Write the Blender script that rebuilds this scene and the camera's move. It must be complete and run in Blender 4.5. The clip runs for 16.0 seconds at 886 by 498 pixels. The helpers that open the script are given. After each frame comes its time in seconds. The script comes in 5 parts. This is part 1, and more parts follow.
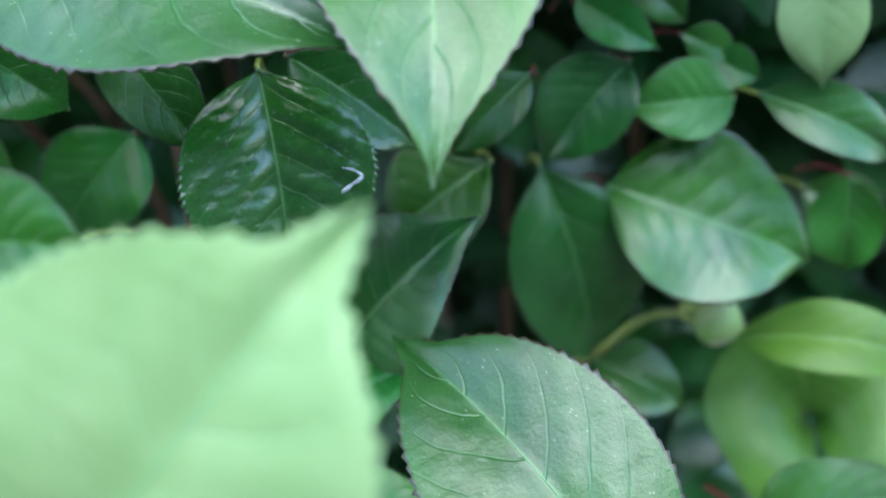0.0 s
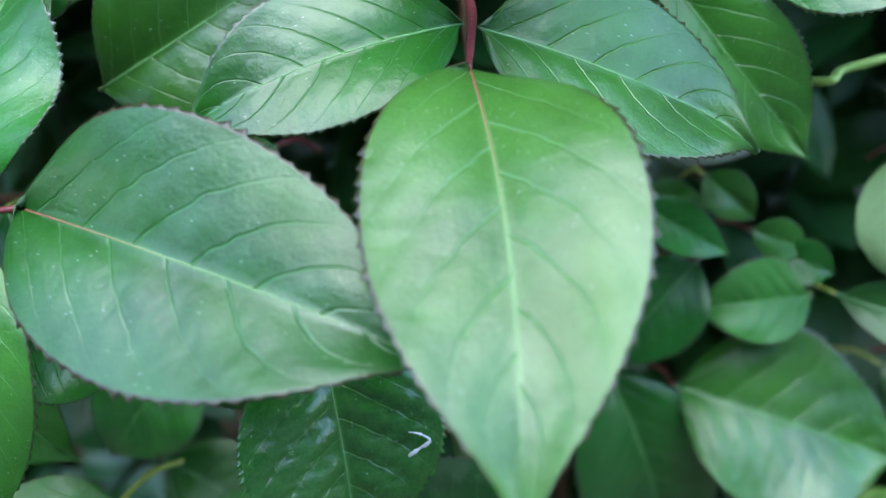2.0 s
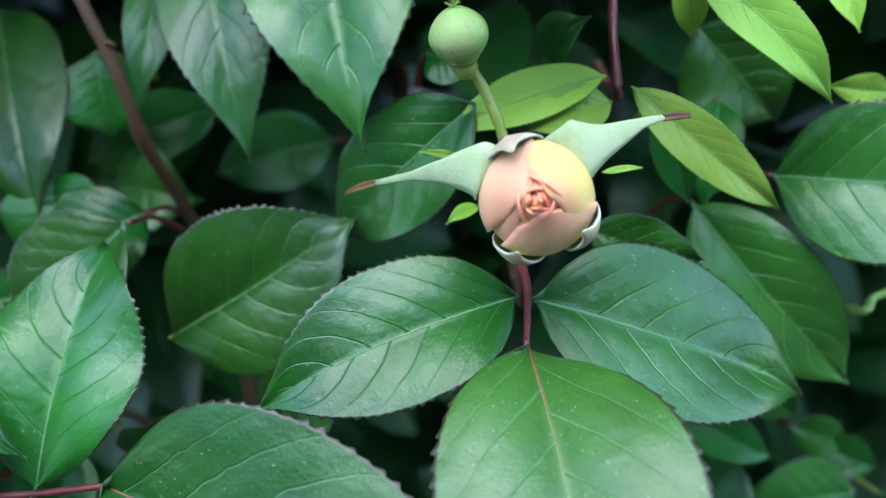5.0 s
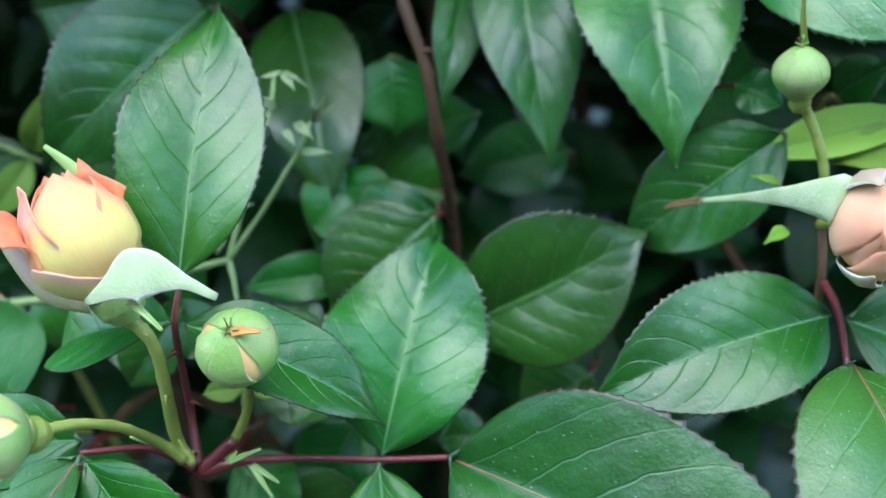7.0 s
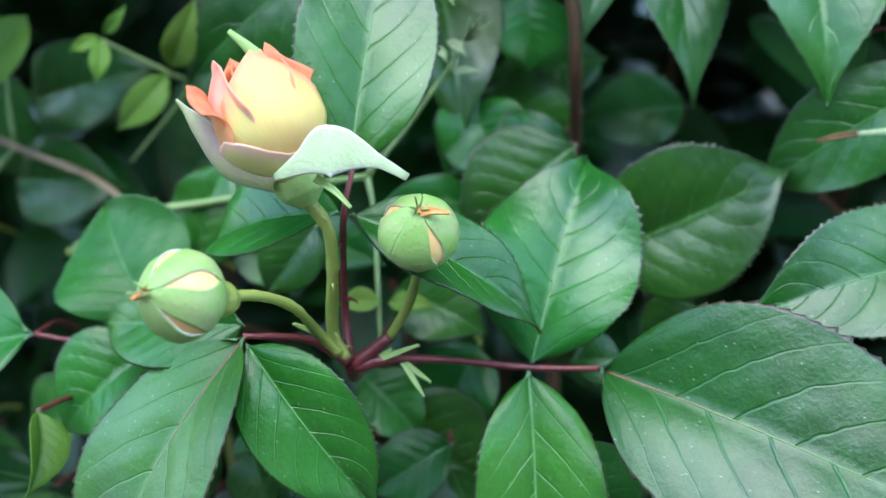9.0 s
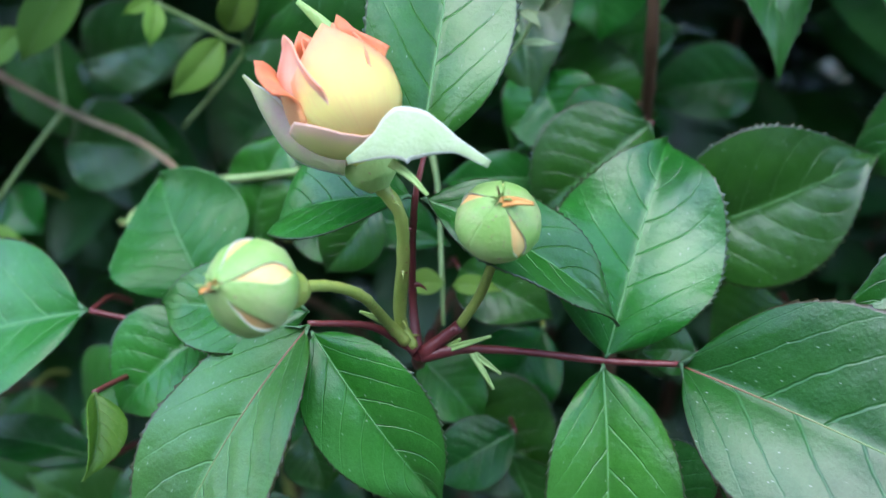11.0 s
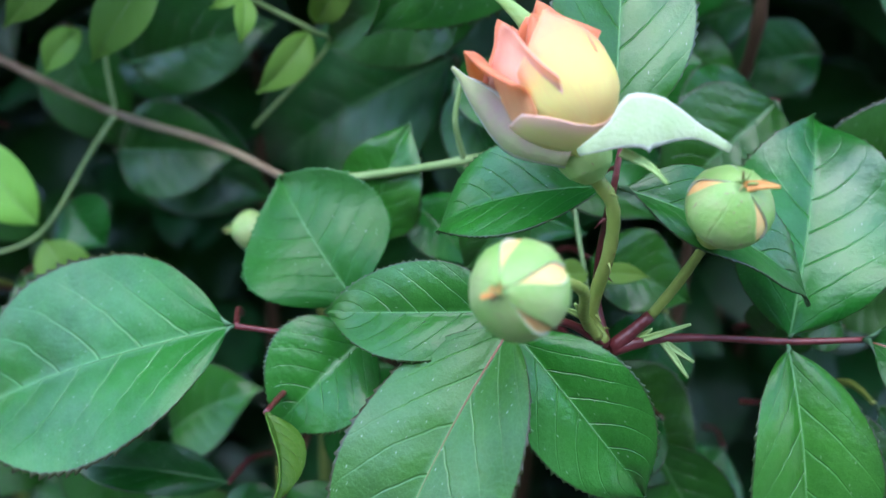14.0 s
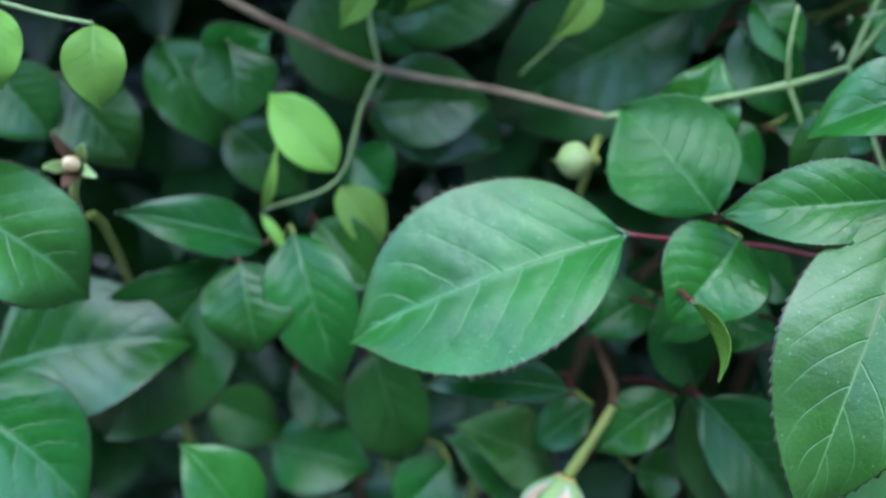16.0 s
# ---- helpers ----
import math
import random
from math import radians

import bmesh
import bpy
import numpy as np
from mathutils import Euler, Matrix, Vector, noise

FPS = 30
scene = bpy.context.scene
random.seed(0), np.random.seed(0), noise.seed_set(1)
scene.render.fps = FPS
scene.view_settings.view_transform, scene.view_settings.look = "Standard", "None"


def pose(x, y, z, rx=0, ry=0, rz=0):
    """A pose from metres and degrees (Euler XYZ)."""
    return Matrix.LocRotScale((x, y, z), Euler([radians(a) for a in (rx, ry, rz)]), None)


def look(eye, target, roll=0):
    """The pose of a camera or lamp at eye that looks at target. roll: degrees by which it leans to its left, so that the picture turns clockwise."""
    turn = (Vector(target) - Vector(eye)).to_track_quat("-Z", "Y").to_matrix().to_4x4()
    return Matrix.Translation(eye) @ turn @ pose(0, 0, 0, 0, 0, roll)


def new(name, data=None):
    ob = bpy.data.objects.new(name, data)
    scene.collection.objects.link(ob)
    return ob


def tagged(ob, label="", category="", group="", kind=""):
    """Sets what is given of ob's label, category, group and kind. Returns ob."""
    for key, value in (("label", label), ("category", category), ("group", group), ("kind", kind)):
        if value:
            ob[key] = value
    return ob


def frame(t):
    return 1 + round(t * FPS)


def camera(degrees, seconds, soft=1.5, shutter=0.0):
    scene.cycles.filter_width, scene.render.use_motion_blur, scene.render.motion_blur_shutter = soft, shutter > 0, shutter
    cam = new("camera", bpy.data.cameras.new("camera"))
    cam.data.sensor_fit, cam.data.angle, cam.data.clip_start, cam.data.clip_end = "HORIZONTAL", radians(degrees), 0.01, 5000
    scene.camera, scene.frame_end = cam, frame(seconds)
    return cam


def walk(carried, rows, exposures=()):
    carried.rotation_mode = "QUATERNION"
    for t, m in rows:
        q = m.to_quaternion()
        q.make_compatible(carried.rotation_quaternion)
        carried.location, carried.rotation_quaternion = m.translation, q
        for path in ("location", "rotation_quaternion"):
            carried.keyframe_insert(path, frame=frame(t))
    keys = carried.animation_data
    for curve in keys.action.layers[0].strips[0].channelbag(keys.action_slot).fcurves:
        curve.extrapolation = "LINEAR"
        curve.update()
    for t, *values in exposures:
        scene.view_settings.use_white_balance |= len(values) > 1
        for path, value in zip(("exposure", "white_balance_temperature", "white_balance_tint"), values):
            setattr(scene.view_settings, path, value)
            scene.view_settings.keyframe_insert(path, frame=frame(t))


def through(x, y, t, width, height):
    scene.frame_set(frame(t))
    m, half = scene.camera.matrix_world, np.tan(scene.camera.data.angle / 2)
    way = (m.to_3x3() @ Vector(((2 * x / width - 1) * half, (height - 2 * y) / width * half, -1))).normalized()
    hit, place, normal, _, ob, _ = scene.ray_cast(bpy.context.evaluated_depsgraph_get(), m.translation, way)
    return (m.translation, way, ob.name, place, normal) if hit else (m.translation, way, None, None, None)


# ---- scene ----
cam = camera(48, 16.0)
cam.data.dof.use_dof = True
cam.data.dof.focus_distance = 0.152
cam.data.dof.aperture_fstop = 13
PATH = [
    (0, (0.122, -0.074, 0.742), (0.138, 1.52, -0.466), -1.9),
    (0.5, (0.117, -0.065, 0.743), (0.063, 1.563, -0.418), -2.4),
    (1, (0.116, -0.061, 0.747), (0.023, 1.608, -0.351), -2.8),
    (1.5, (0.118, -0.056, 0.75), (0.038, 1.628, -0.326), -3.5),
    (2, (0.118, -0.048, 0.762), (0.067, 1.636, -0.315), -4.5),
    (2.5, (0.116, -0.045, 0.766), (0.049, 1.698, -0.212), -5.1),
    (3, (0.118, -0.041, 0.772), (0.073, 1.725, -0.165), -5.6),
    (3.2, (0.117, -0.041, 0.775), (0.062, 1.734, -0.146), -6.0),
    (5.3, (0.112, -0.041, 0.794), (0.037, 1.728, -0.136), -6.1),
    (5.5, (0.106, -0.043, 0.796), (0.029, 1.724, -0.137), -5.6),
    (6, (0.093, -0.046, 0.803), (-0.034, 1.72, -0.128), -5.0),
    (6.5, (0.077, -0.048, 0.805), (-0.03, 1.711, -0.141), -3.6),
    (7, (0.061, -0.055, 0.802), (-0.05, 1.719, -0.115), -2.2),
    (7.5, (0.048, -0.058, 0.798), (-0.068, 1.724, -0.102), -1.0),
    (8, (0.044, -0.06, 0.794), (-0.099, 1.722, -0.104), -0.4),
    (8.5, (0.038, -0.064, 0.788), (-0.107, 1.721, -0.102), 0.3),
    (9, (0.036, -0.066, 0.787), (-0.1, 1.717, -0.11), 0.9),
    (9.2, (0.034, -0.067, 0.786), (-0.107, 1.716, -0.108), 0.8),
    (11.3, (0.028, -0.055, 0.789), (-0.173, 1.667, -0.207), 1.0),
    (11.5, (0.029, -0.054, 0.791), (-0.187, 1.662, -0.214), 0.5),
    (12, (0.028, -0.051, 0.789), (-0.172, 1.649, -0.246), 1.0),
    (12.5, (0.019, -0.048, 0.788), (-0.125, 1.66, -0.242), 1.2),
    (13, (0.0, -0.05, 0.786), (-0.058, 1.678, -0.219), 1.5),
    (13.5, (-0.013, -0.051, 0.786), (-0.025, 1.683, -0.211), 1.3),
    (13.6, (-0.013, -0.051, 0.785), (-0.024, 1.694, -0.191), 1.1),
    (14, (-0.02, -0.054, 0.785), (0.016, 1.679, -0.213), 1.6),
    (14.5, (-0.042, -0.06, 0.783), (0.004, 1.668, -0.224), 0.8),
    (15, (-0.072, -0.073, 0.777), (0.076, 1.661, -0.209), 1.3),
    (15.2, (-0.084, -0.08, 0.775), (0.121, 1.653, -0.202), 1.9),
    (15.5, (-0.093, -0.085, 0.769), (0.148, 1.651, -0.195), 2.5),
    (16, (-0.11, -0.073, 0.777), (0.131, 1.653, -0.205), 2.1),
]
EXPOSURE = [(0, 3.36, 6400, 10), (3, 3.24, 6400, 9), (5.3, 2.94, 6350, 6), (9, 3.05, 6400, 8), (12, 2.94, 6350, 10), (13.5, 2.96, 6250, 11), (16, 2.94, 5900, 13)]
walk(cam, [(t, look(eye, target, roll)) for t, eye, target, roll in PATH], EXPOSURE)

# ---- light ----
world = bpy.data.worlds.new("sky")
scene.world = world
world.use_nodes = True
SUN_UP, SUN_ROUND = radians(77), radians(200)
wn = world.node_tree.nodes
sky = wn.new("ShaderNodeTexSky")
sky.sky_type = "NISHITA"
sky.sun_disc = False
sky.sun_elevation, sky.sun_rotation = SUN_UP, SUN_ROUND
sky.air_density, sky.dust_density, sky.ozone_density = 1.0, 0.7, 1.2
wn["Background"].inputs["Strength"].default_value = 0.15
world.node_tree.links.new(sky.outputs[0], wn["Background"].inputs["Color"])
sun = new("sun", bpy.data.lights.new("sun", "SUN"))
sun.data.energy, sun.data.angle, sun.data.color = 0.3, radians(60), (1.0, 0.98, 0.95)
sun_way = Vector((math.sin(SUN_ROUND) * math.cos(SUN_UP), math.cos(SUN_ROUND) * math.cos(SUN_UP), math.sin(SUN_UP)))
sun.matrix_world = look(sun_way * 5, (0, 0, 0))


# ---- materials ----
class Nodes:
    """A short way to wire one node material."""

    def __init__(self, name):
        self.mat = bpy.data.materials.new(name)
        self.mat.use_nodes = True
        self.tree = self.mat.node_tree
        self.bsdf = self.tree.nodes["Principled BSDF"]

    def node(self, kind, **values):
        n = self.tree.nodes.new("ShaderNode" + kind)
        for key, value in values.items():
            n.inputs[key.replace("_", " ")].default_value = value
        return n

    def link(self, a, b):
        self.tree.links.new(a, b)

    def put(self, socket, value):
        if isinstance(value, bpy.types.NodeSocket):
            self.link(value, socket)
        else:
            socket.default_value = value

    def math(self, op, a, b=0.0, c=0.0):
        n = self.node("Math")
        n.operation = op
        for s, v in zip(n.inputs, (a, b, c)):
            self.put(s, v)
        return n.outputs[0]

    def step(self, x, lo, hi, a=0.0, b=1.0):
        n = self.node("MapRange")
        n.interpolation_type = "SMOOTHSTEP"
        for s, v in zip(n.inputs, (x, lo, hi, a, b)):
            self.put(s, v)
        return n.outputs[0]

    def mix(self, f, a, b, blend="MIX"):
        n = self.node("Mix")
        n.data_type, n.blend_type = "RGBA", blend
        self.put(n.inputs[0], f)
        self.put(n.inputs[6], a)
        self.put(n.inputs[7], b)
        return n.outputs[2]

    def noise(self, scale, detail=3.0, rough=0.55, vector=None):
        n = self.node("TexNoise", Scale=scale, Detail=detail, Roughness=rough)
        if vector is not None:
            self.link(vector, n.inputs["Vector"])
        return n.outputs["Fac"]

    def bump(self, height, strength, distance):
        n = self.node("Bump", Strength=strength, Distance=distance)
        self.link(height, n.inputs["Height"])
        self.link(n.outputs[0], self.bsdf.inputs["Normal"])
        return n.outputs[0]


def rgb(r, g, b):
    return (r, g, b, 1.0)


VEINS = 7.0  # side veins on each half of a leaf


def leaf_material(name, dark, light, vein, rough=0.4, edge=None, through=0.14, island=False, speck=0.5, gloss=0.5, veins=0.5):
    m = Nodes(name)
    uv = m.node("UVMap").outputs[0]
    split = m.node("SeparateXYZ")
    m.link(uv, split.inputs[0])
    u, v = split.outputs[0], split.outputs[1]
    side = m.math("SUBTRACT", m.math("MULTIPLY", u, 2.0), 1.0)
    a = m.math("ABSOLUTE", side)
    coord = m.node("TexCoord").outputs["Object"]
    wobble = m.noise(180.0, 2.0, vector=coord)
    slant = m.math("SUBTRACT", v, m.math("MULTIPLY", a, m.math("ADD", 0.2, m.math("MULTIPLY", a, 0.1))))
    s = m.math("ADD", m.math("MULTIPLY", slant, VEINS), m.math("MULTIPLY", m.math("GREATER_THAN", side, 0.0), 0.45))
    s = m.math("ADD", s, m.math("MULTIPLY", wobble, 0.2))
    d = m.math("ABSOLUTE", m.math("SUBTRACT", m.math("FRACT", s), 0.5))
    line = m.math("MULTIPLY", m.step(d, 0.0, 0.05, 1.0, 0.0), m.step(a, 0.1, 0.95, 1.0, 0.15))
    rib = m.step(a, 0.0, 0.04, 1.0, 0.0)
    net = m.node("TexVoronoi", Scale=1100.0)
    net.feature = "DISTANCE_TO_EDGE"
    m.link(coord, net.inputs["Vector"])
    cell = m.step(net.outputs["Distance"], 0.0, 0.1, 1.0, 0.0)
    wide_net = m.node("TexVoronoi", Scale=330.0)
    wide_net.feature = "DISTANCE_TO_EDGE"
    bent = m.node("VectorMath")
    bent.operation = "ADD"
    drift = m.node("TexNoise", Scale=500.0)
    shift = m.node("VectorMath")
    shift.operation = "SCALE"
    m.link(drift.outputs["Color"], shift.inputs[0])
    shift.inputs[3].default_value = 0.0016
    m.link(coord, bent.inputs[0])
    m.link(shift.outputs[0], bent.inputs[1])
    m.link(bent.outputs[0], wide_net.inputs["Vector"])
    branchlet = m.step(wide_net.outputs["Distance"], 0.0, 0.05, 1.0, 0.0)
    if island:
        chance = m.node("NewGeometry").outputs["Random Per Island"]
    else:
        chance = m.node("ObjectInfo").outputs["Random"]
    patch = m.noise(60.0, 3.0, vector=coord)
    c = m.mix(m.step(patch, 0.3, 0.7), dark, light)
    c = m.mix(m.math("MULTIPLY", cell, 0.3 * veins), c, vein)
    c = m.mix(m.math("MULTIPLY", branchlet, 0.22 * veins), c, vein)
    c = m.mix(m.math("MULTIPLY", m.math("MAXIMUM", line, rib), veins), c, vein)
    hue = m.node("HueSaturation")
    m.link(c, hue.inputs["Color"])
    m.link(m.math("ADD", m.math("MULTIPLY", chance, 0.03), 0.485), hue.inputs["Hue"])
    m.link(m.math("ADD", m.math("MULTIPLY", m.math("FRACT", m.math("MULTIPLY", chance, 7.31)), 0.6), 0.64), hue.inputs["Value"])
    c = hue.outputs[0]
    stretch = m.node("Mapping")
    stretch.inputs["Scale"].default_value = (1.0, 0.28, 1.0)
    stretch.inputs["Rotation"].default_value = (0.0, 0.0, 0.35)
    m.link(coord, stretch.inputs["Vector"])
    dust = m.node("TexVoronoi", Scale=2300.0)
    m.link(stretch.outputs[0], dust.inputs["Vector"])
    pick = m.node("SeparateColor")
    m.link(dust.outputs["Color"], pick.inputs[0])
    fleck = m.math("MULTIPLY", m.step(dust.outputs["Distance"], 0.05, 0.25, 1.0, 0.0), m.math("GREATER_THAN", pick.outputs[0], m.step(m.noise(90.0, 2.0, vector=coord), 0.35, 0.65, 0.97, 0.86)))
    c = m.mix(m.math("MULTIPLY", fleck, speck), c, rgb(0.5, 0.62, 0.5))
    if edge is not None:
        c = m.mix(m.step(a, 0.974, 0.986, 0.0, 0.8), c, edge)
    m.link(c, m.bsdf.inputs["Base Color"])
    bloom = m.noise(25.0, 4.0, vector=coord)
    m.link(m.step(bloom, 0.25, 0.75, rough - 0.08, rough + 0.1), m.bsdf.inputs["Roughness"])
    m.link(m.step(bloom, 0.38, 0.62, gloss * 0.55, gloss * 1.35), m.bsdf.inputs["Specular IOR Level"])
    height = m.math("ADD", m.math("MULTIPLY", m.noise(260.0, 2.0, vector=coord), 0.5), m.math("MULTIPLY", m.noise(1300.0, 3.0, 0.65, vector=coord), 0.3))
    height = m.math("SUBTRACT", height, m.math("MULTIPLY", line, 0.45))
    normal = m.bump(height, 0.8, 0.0004)
    glow = m.node("BsdfTranslucent")
    m.link(m.mix(0.5, c, rgb(0.1, 0.4, 0.03)), glow.inputs["Color"])
    m.link(normal, glow.inputs["Normal"])
    both = m.node("MixShader")
    both.inputs[0].default_value = through
    m.link(m.bsdf.outputs[0], both.inputs[1])
    m.link(glow.outputs[0], both.inputs[2])
    m.link(both.outputs[0], m.tree.nodes["Material Output"].inputs["Surface"])
    return m.mat


def skin_material(name, low, high, rough=0.45, grain=300.0, bump=0.3, spots=None, streak=False):
    """Stems, sepals, petals and soil: two tones by noise, and a fine relief."""
    m = Nodes(name)
    coord = m.node("TexCoord").outputs["Object"]
    if streak:
        squash = m.node("Mapping")
        squash.inputs["Scale"].default_value = (1.0, 1.0, 0.18)
        m.link(coord, squash.inputs["Vector"])
        coord = squash.outputs[0]
    f = m.noise(grain * 0.25, 4.0, vector=coord)
    c = m.mix(m.step(f, 0.32, 0.68), low, high)
    fine = m.noise(grain * 2.0, 3.0, vector=coord)
    if spots is not None:
        c = m.mix(m.step(fine, 0.64, 0.7), c, spots)
    m.link(c, m.bsdf.inputs["Base Color"])
    m.link(m.step(f, 0.2, 0.8, rough - 0.07, rough + 0.1), m.bsdf.inputs["Roughness"])
    m.bump(m.math("ADD", fine, f), bump, 0.0005)
    return m.mat


def petal_material(name, base, middle, rim):
    """Petal colour runs from claw to rim; thin enough to let light through."""
    m = Nodes(name)
    uv = m.node("UVMap").outputs[0]
    split = m.node("SeparateXYZ")
    m.link(uv, split.inputs[0])
    v = split.outputs[1]
    coord = m.node("TexCoord").outputs["Object"]
    cloud = m.noise(140.0, 3.0, vector=coord)
    along = m.math("ADD", v, m.math("MULTIPLY", m.math("SUBTRACT", cloud, 0.5), 0.5))
    c = m.mix(m.step(along, 0.05, 0.55), base, middle)
    c = m.mix(m.step(along, 0.62, 1.0), c, rim)
    fan = m.node("Mapping")
    fan.inputs["Scale"].default_value = (34.0, 2.5, 1.0)
    m.link(uv, fan.inputs["Vector"])
    streak = m.noise(1.0, 4.0, 0.6, fan.outputs[0])
    c = m.mix(m.step(streak, 0.42, 0.75, 0.0, 0.28), c, rim)
    blush = m.noise(95.0, 2.0, 0.5, coord)
    c = m.mix(m.step(blush, 0.5, 0.8, 0.0, 0.2), c, rim)
    m.link(c, m.bsdf.inputs["Base Color"])
    m.bsdf.inputs["Roughness"].default_value = 0.55
    m.bsdf.inputs["Subsurface Weight"].default_value = 0.35
    m.bsdf.inputs["Subsurface Radius"].default_value = (0.004, 0.002, 0.001)
    m.bsdf.inputs["Subsurface Scale"].default_value = 1.0
    m.bsdf.inputs["Specular IOR Level"].default_value = 0.3
    normal = m.bump(m.math("ADD", cloud, m.math("MULTIPLY", streak, 0.6)), 0.14, 0.0004)
    glow = m.node("BsdfTranslucent")
    m.link(c, glow.inputs["Color"])
    m.link(normal, glow.inputs["Normal"])
    both = m.node("MixShader")
    both.inputs[0].default_value = 0.14
    m.link(m.bsdf.outputs[0], both.inputs[1])
    m.link(glow.outputs[0], both.inputs[2])
    m.link(both.outputs[0], m.tree.nodes["Material Output"].inputs["Surface"])
    return m.mat


leaf_old = leaf_material("leaf_green", rgb(0.010, 0.083, 0.006), rgb(0.025, 0.148, 0.013), rgb(0.084, 0.278, 0.066), 0.32, gloss=0.66, edge=rgb(0.025, 0.03, 0.012), veins=0.36)
leaf_new = leaf_material("leaf_fresh", rgb(0.016, 0.090, 0.008), rgb(0.034, 0.152, 0.019), rgb(0.130, 0.342, 0.116), 0.34, gloss=0.56, edge=rgb(0.035, 0.013, 0.012), speck=0.5, veins=0.36)
leaf_pale = leaf_material("leaf_pale", rgb(0.2, 0.36, 0.12), rgb(0.26, 0.41, 0.16), rgb(0.28, 0.53, 0.22), 0.5, speck=0.2, through=0.3)
leaf_glossy = leaf_material("leaf_wet", rgb(0.009, 0.083, 0.009), rgb(0.016, 0.123, 0.013), rgb(0.093, 0.289, 0.053), 0.2, gloss=0.86)
leaf_dull = leaf_material("leaf_dull", rgb(0.010, 0.083, 0.009), rgb(0.021, 0.118, 0.014), rgb(0.055, 0.206, 0.053), 0.42, gloss=0.46, veins=0.35, speck=0.8)
leaf_lime = leaf_material("leaf_lime", rgb(0.25, 0.5, 0.05), rgb(0.31, 0.56, 0.07), rgb(0.38, 0.6, 0.14), 0.45, through=0.3, speck=0.3)
leaf_yellow = leaf_material("leaf_yellow_green", rgb(0.06, 0.16, 0.014), rgb(0.1, 0.22, 0.02), rgb(0.22, 0.36, 0.08), 0.4, through=0.3, speck=0.2)
vine_leaf = leaf_material("vine_leaf", rgb(0.26, 0.5, 0.07), rgb(0.3, 0.56, 0.09), rgb(0.3, 0.52, 0.14), 0.5, through=0.35, speck=0.1, veins=0.2)
vine_tip = leaf_material("vine_tip", rgb(0.36, 0.5, 0.24), rgb(0.42, 0.55, 0.3), rgb(0.45, 0.58, 0.34), 0.55, through=0.3, speck=0.0, veins=0.2)
under = leaf_material("leaf_underside", rgb(0.09, 0.19, 0.09), rgb(0.12, 0.23, 0.11), rgb(0.2, 0.33, 0.17), 0.6, speck=0.0, gloss=0.3)
# same leaves as leaf_green, coloured darker to imitate shade inside the bush
leaf_inner_shade = leaf_material("leaf_inner_shade", rgb(0.007, 0.05, 0.01), rgb(0.014, 0.085, 0.015), rgb(0.04, 0.14, 0.045), 0.38, island=True, speck=0.0, gloss=0.58, through=0.12)
rib_pale = skin_material("rib_pale", rgb(0.08, 0.24, 0.08), rgb(0.13, 0.3, 0.1), 0.45)
rr = Nodes("rib_red")
rr_split = rr.node("SeparateXYZ")
rr.link(rr.node("TexCoord").outputs["Object"], rr_split.inputs[0])
rr.link(rr.mix(rr.step(rr_split.outputs[1], 0.0, 0.04), rgb(0.2, 0.07, 0.04), rgb(0.15, 0.28, 0.09)), rr.bsdf.inputs["Base Color"])
rr.bsdf.inputs["Roughness"].default_value = 0.45
rib_red = rr.mat
stem_red = skin_material("stem_red", rgb(0.09, 0.014, 0.016), rgb(0.15, 0.03, 0.028), 0.35, 500.0)
stem_green = skin_material("stem_green", rgb(0.19, 0.26, 0.045), rgb(0.26, 0.31, 0.065), 0.42, 500.0, spots=rgb(0.2, 0.12, 0.04))
stem_lime = skin_material("stem_lime", rgb(0.2, 0.4, 0.06), rgb(0.27, 0.45, 0.1), 0.45, 500.0)
cane_brown = skin_material("cane_brown", rgb(0.07, 0.036, 0.015), rgb(0.115, 0.062, 0.028), 0.6, 400.0, streak=True)
vine_brown = skin_material("vine_brown", rgb(0.2, 0.13, 0.08), rgb(0.3, 0.23, 0.13), 0.6, 500.0)
vine_green = skin_material("vine_green", rgb(0.2, 0.33, 0.1), rgb(0.28, 0.4, 0.15), 0.5, 500.0)
sepal_green = skin_material("sepal_green", rgb(0.24, 0.4, 0.1), rgb(0.33, 0.48, 0.16), 0.5, 500.0, spots=rgb(0.3, 0.22, 0.12))
sepal_pale = skin_material("sepal_pale", rgb(0.31, 0.42, 0.2), rgb(0.39, 0.47, 0.27), 0.7, 900.0)
sepal_bud = skin_material("sepal_bud", rgb(0.2, 0.37, 0.08), rgb(0.31, 0.38, 0.15), 0.5, 600.0, spots=rgb(0.27, 0.2, 0.12))
sepal_pink = skin_material("sepal_pink", rgb(0.42, 0.28, 0.23), rgb(0.37, 0.43, 0.18), 0.6, 500.0)
tip_red = skin_material("tip_red", rgb(0.09, 0.04, 0.018), rgb(0.17, 0.1, 0.03), 0.5, 800.0)
tip_orange = skin_material("tip_orange", rgb(0.6, 0.2, 0.04), rgb(0.65, 0.32, 0.08), 0.5, 800.0)
petal_yellow = petal_material("petal_yellow", rgb(0.9, 0.5, 0.17), rgb(0.9, 0.68, 0.2), rgb(0.9, 0.38, 0.19))
petal_blush = petal_material("petal_blush", rgb(0.92, 0.66, 0.32), rgb(0.93, 0.54, 0.36), rgb(0.9, 0.34, 0.23))
petal_outer = petal_material("petal_outer", rgb(0.62, 0.66, 0.16), rgb(0.82, 0.68, 0.22), rgb(0.92, 0.5, 0.34))
petal_pink = petal_material("petal_pink", rgb(0.94, 0.7, 0.4), rgb(0.94, 0.54, 0.34), rgb(0.88, 0.28, 0.15))
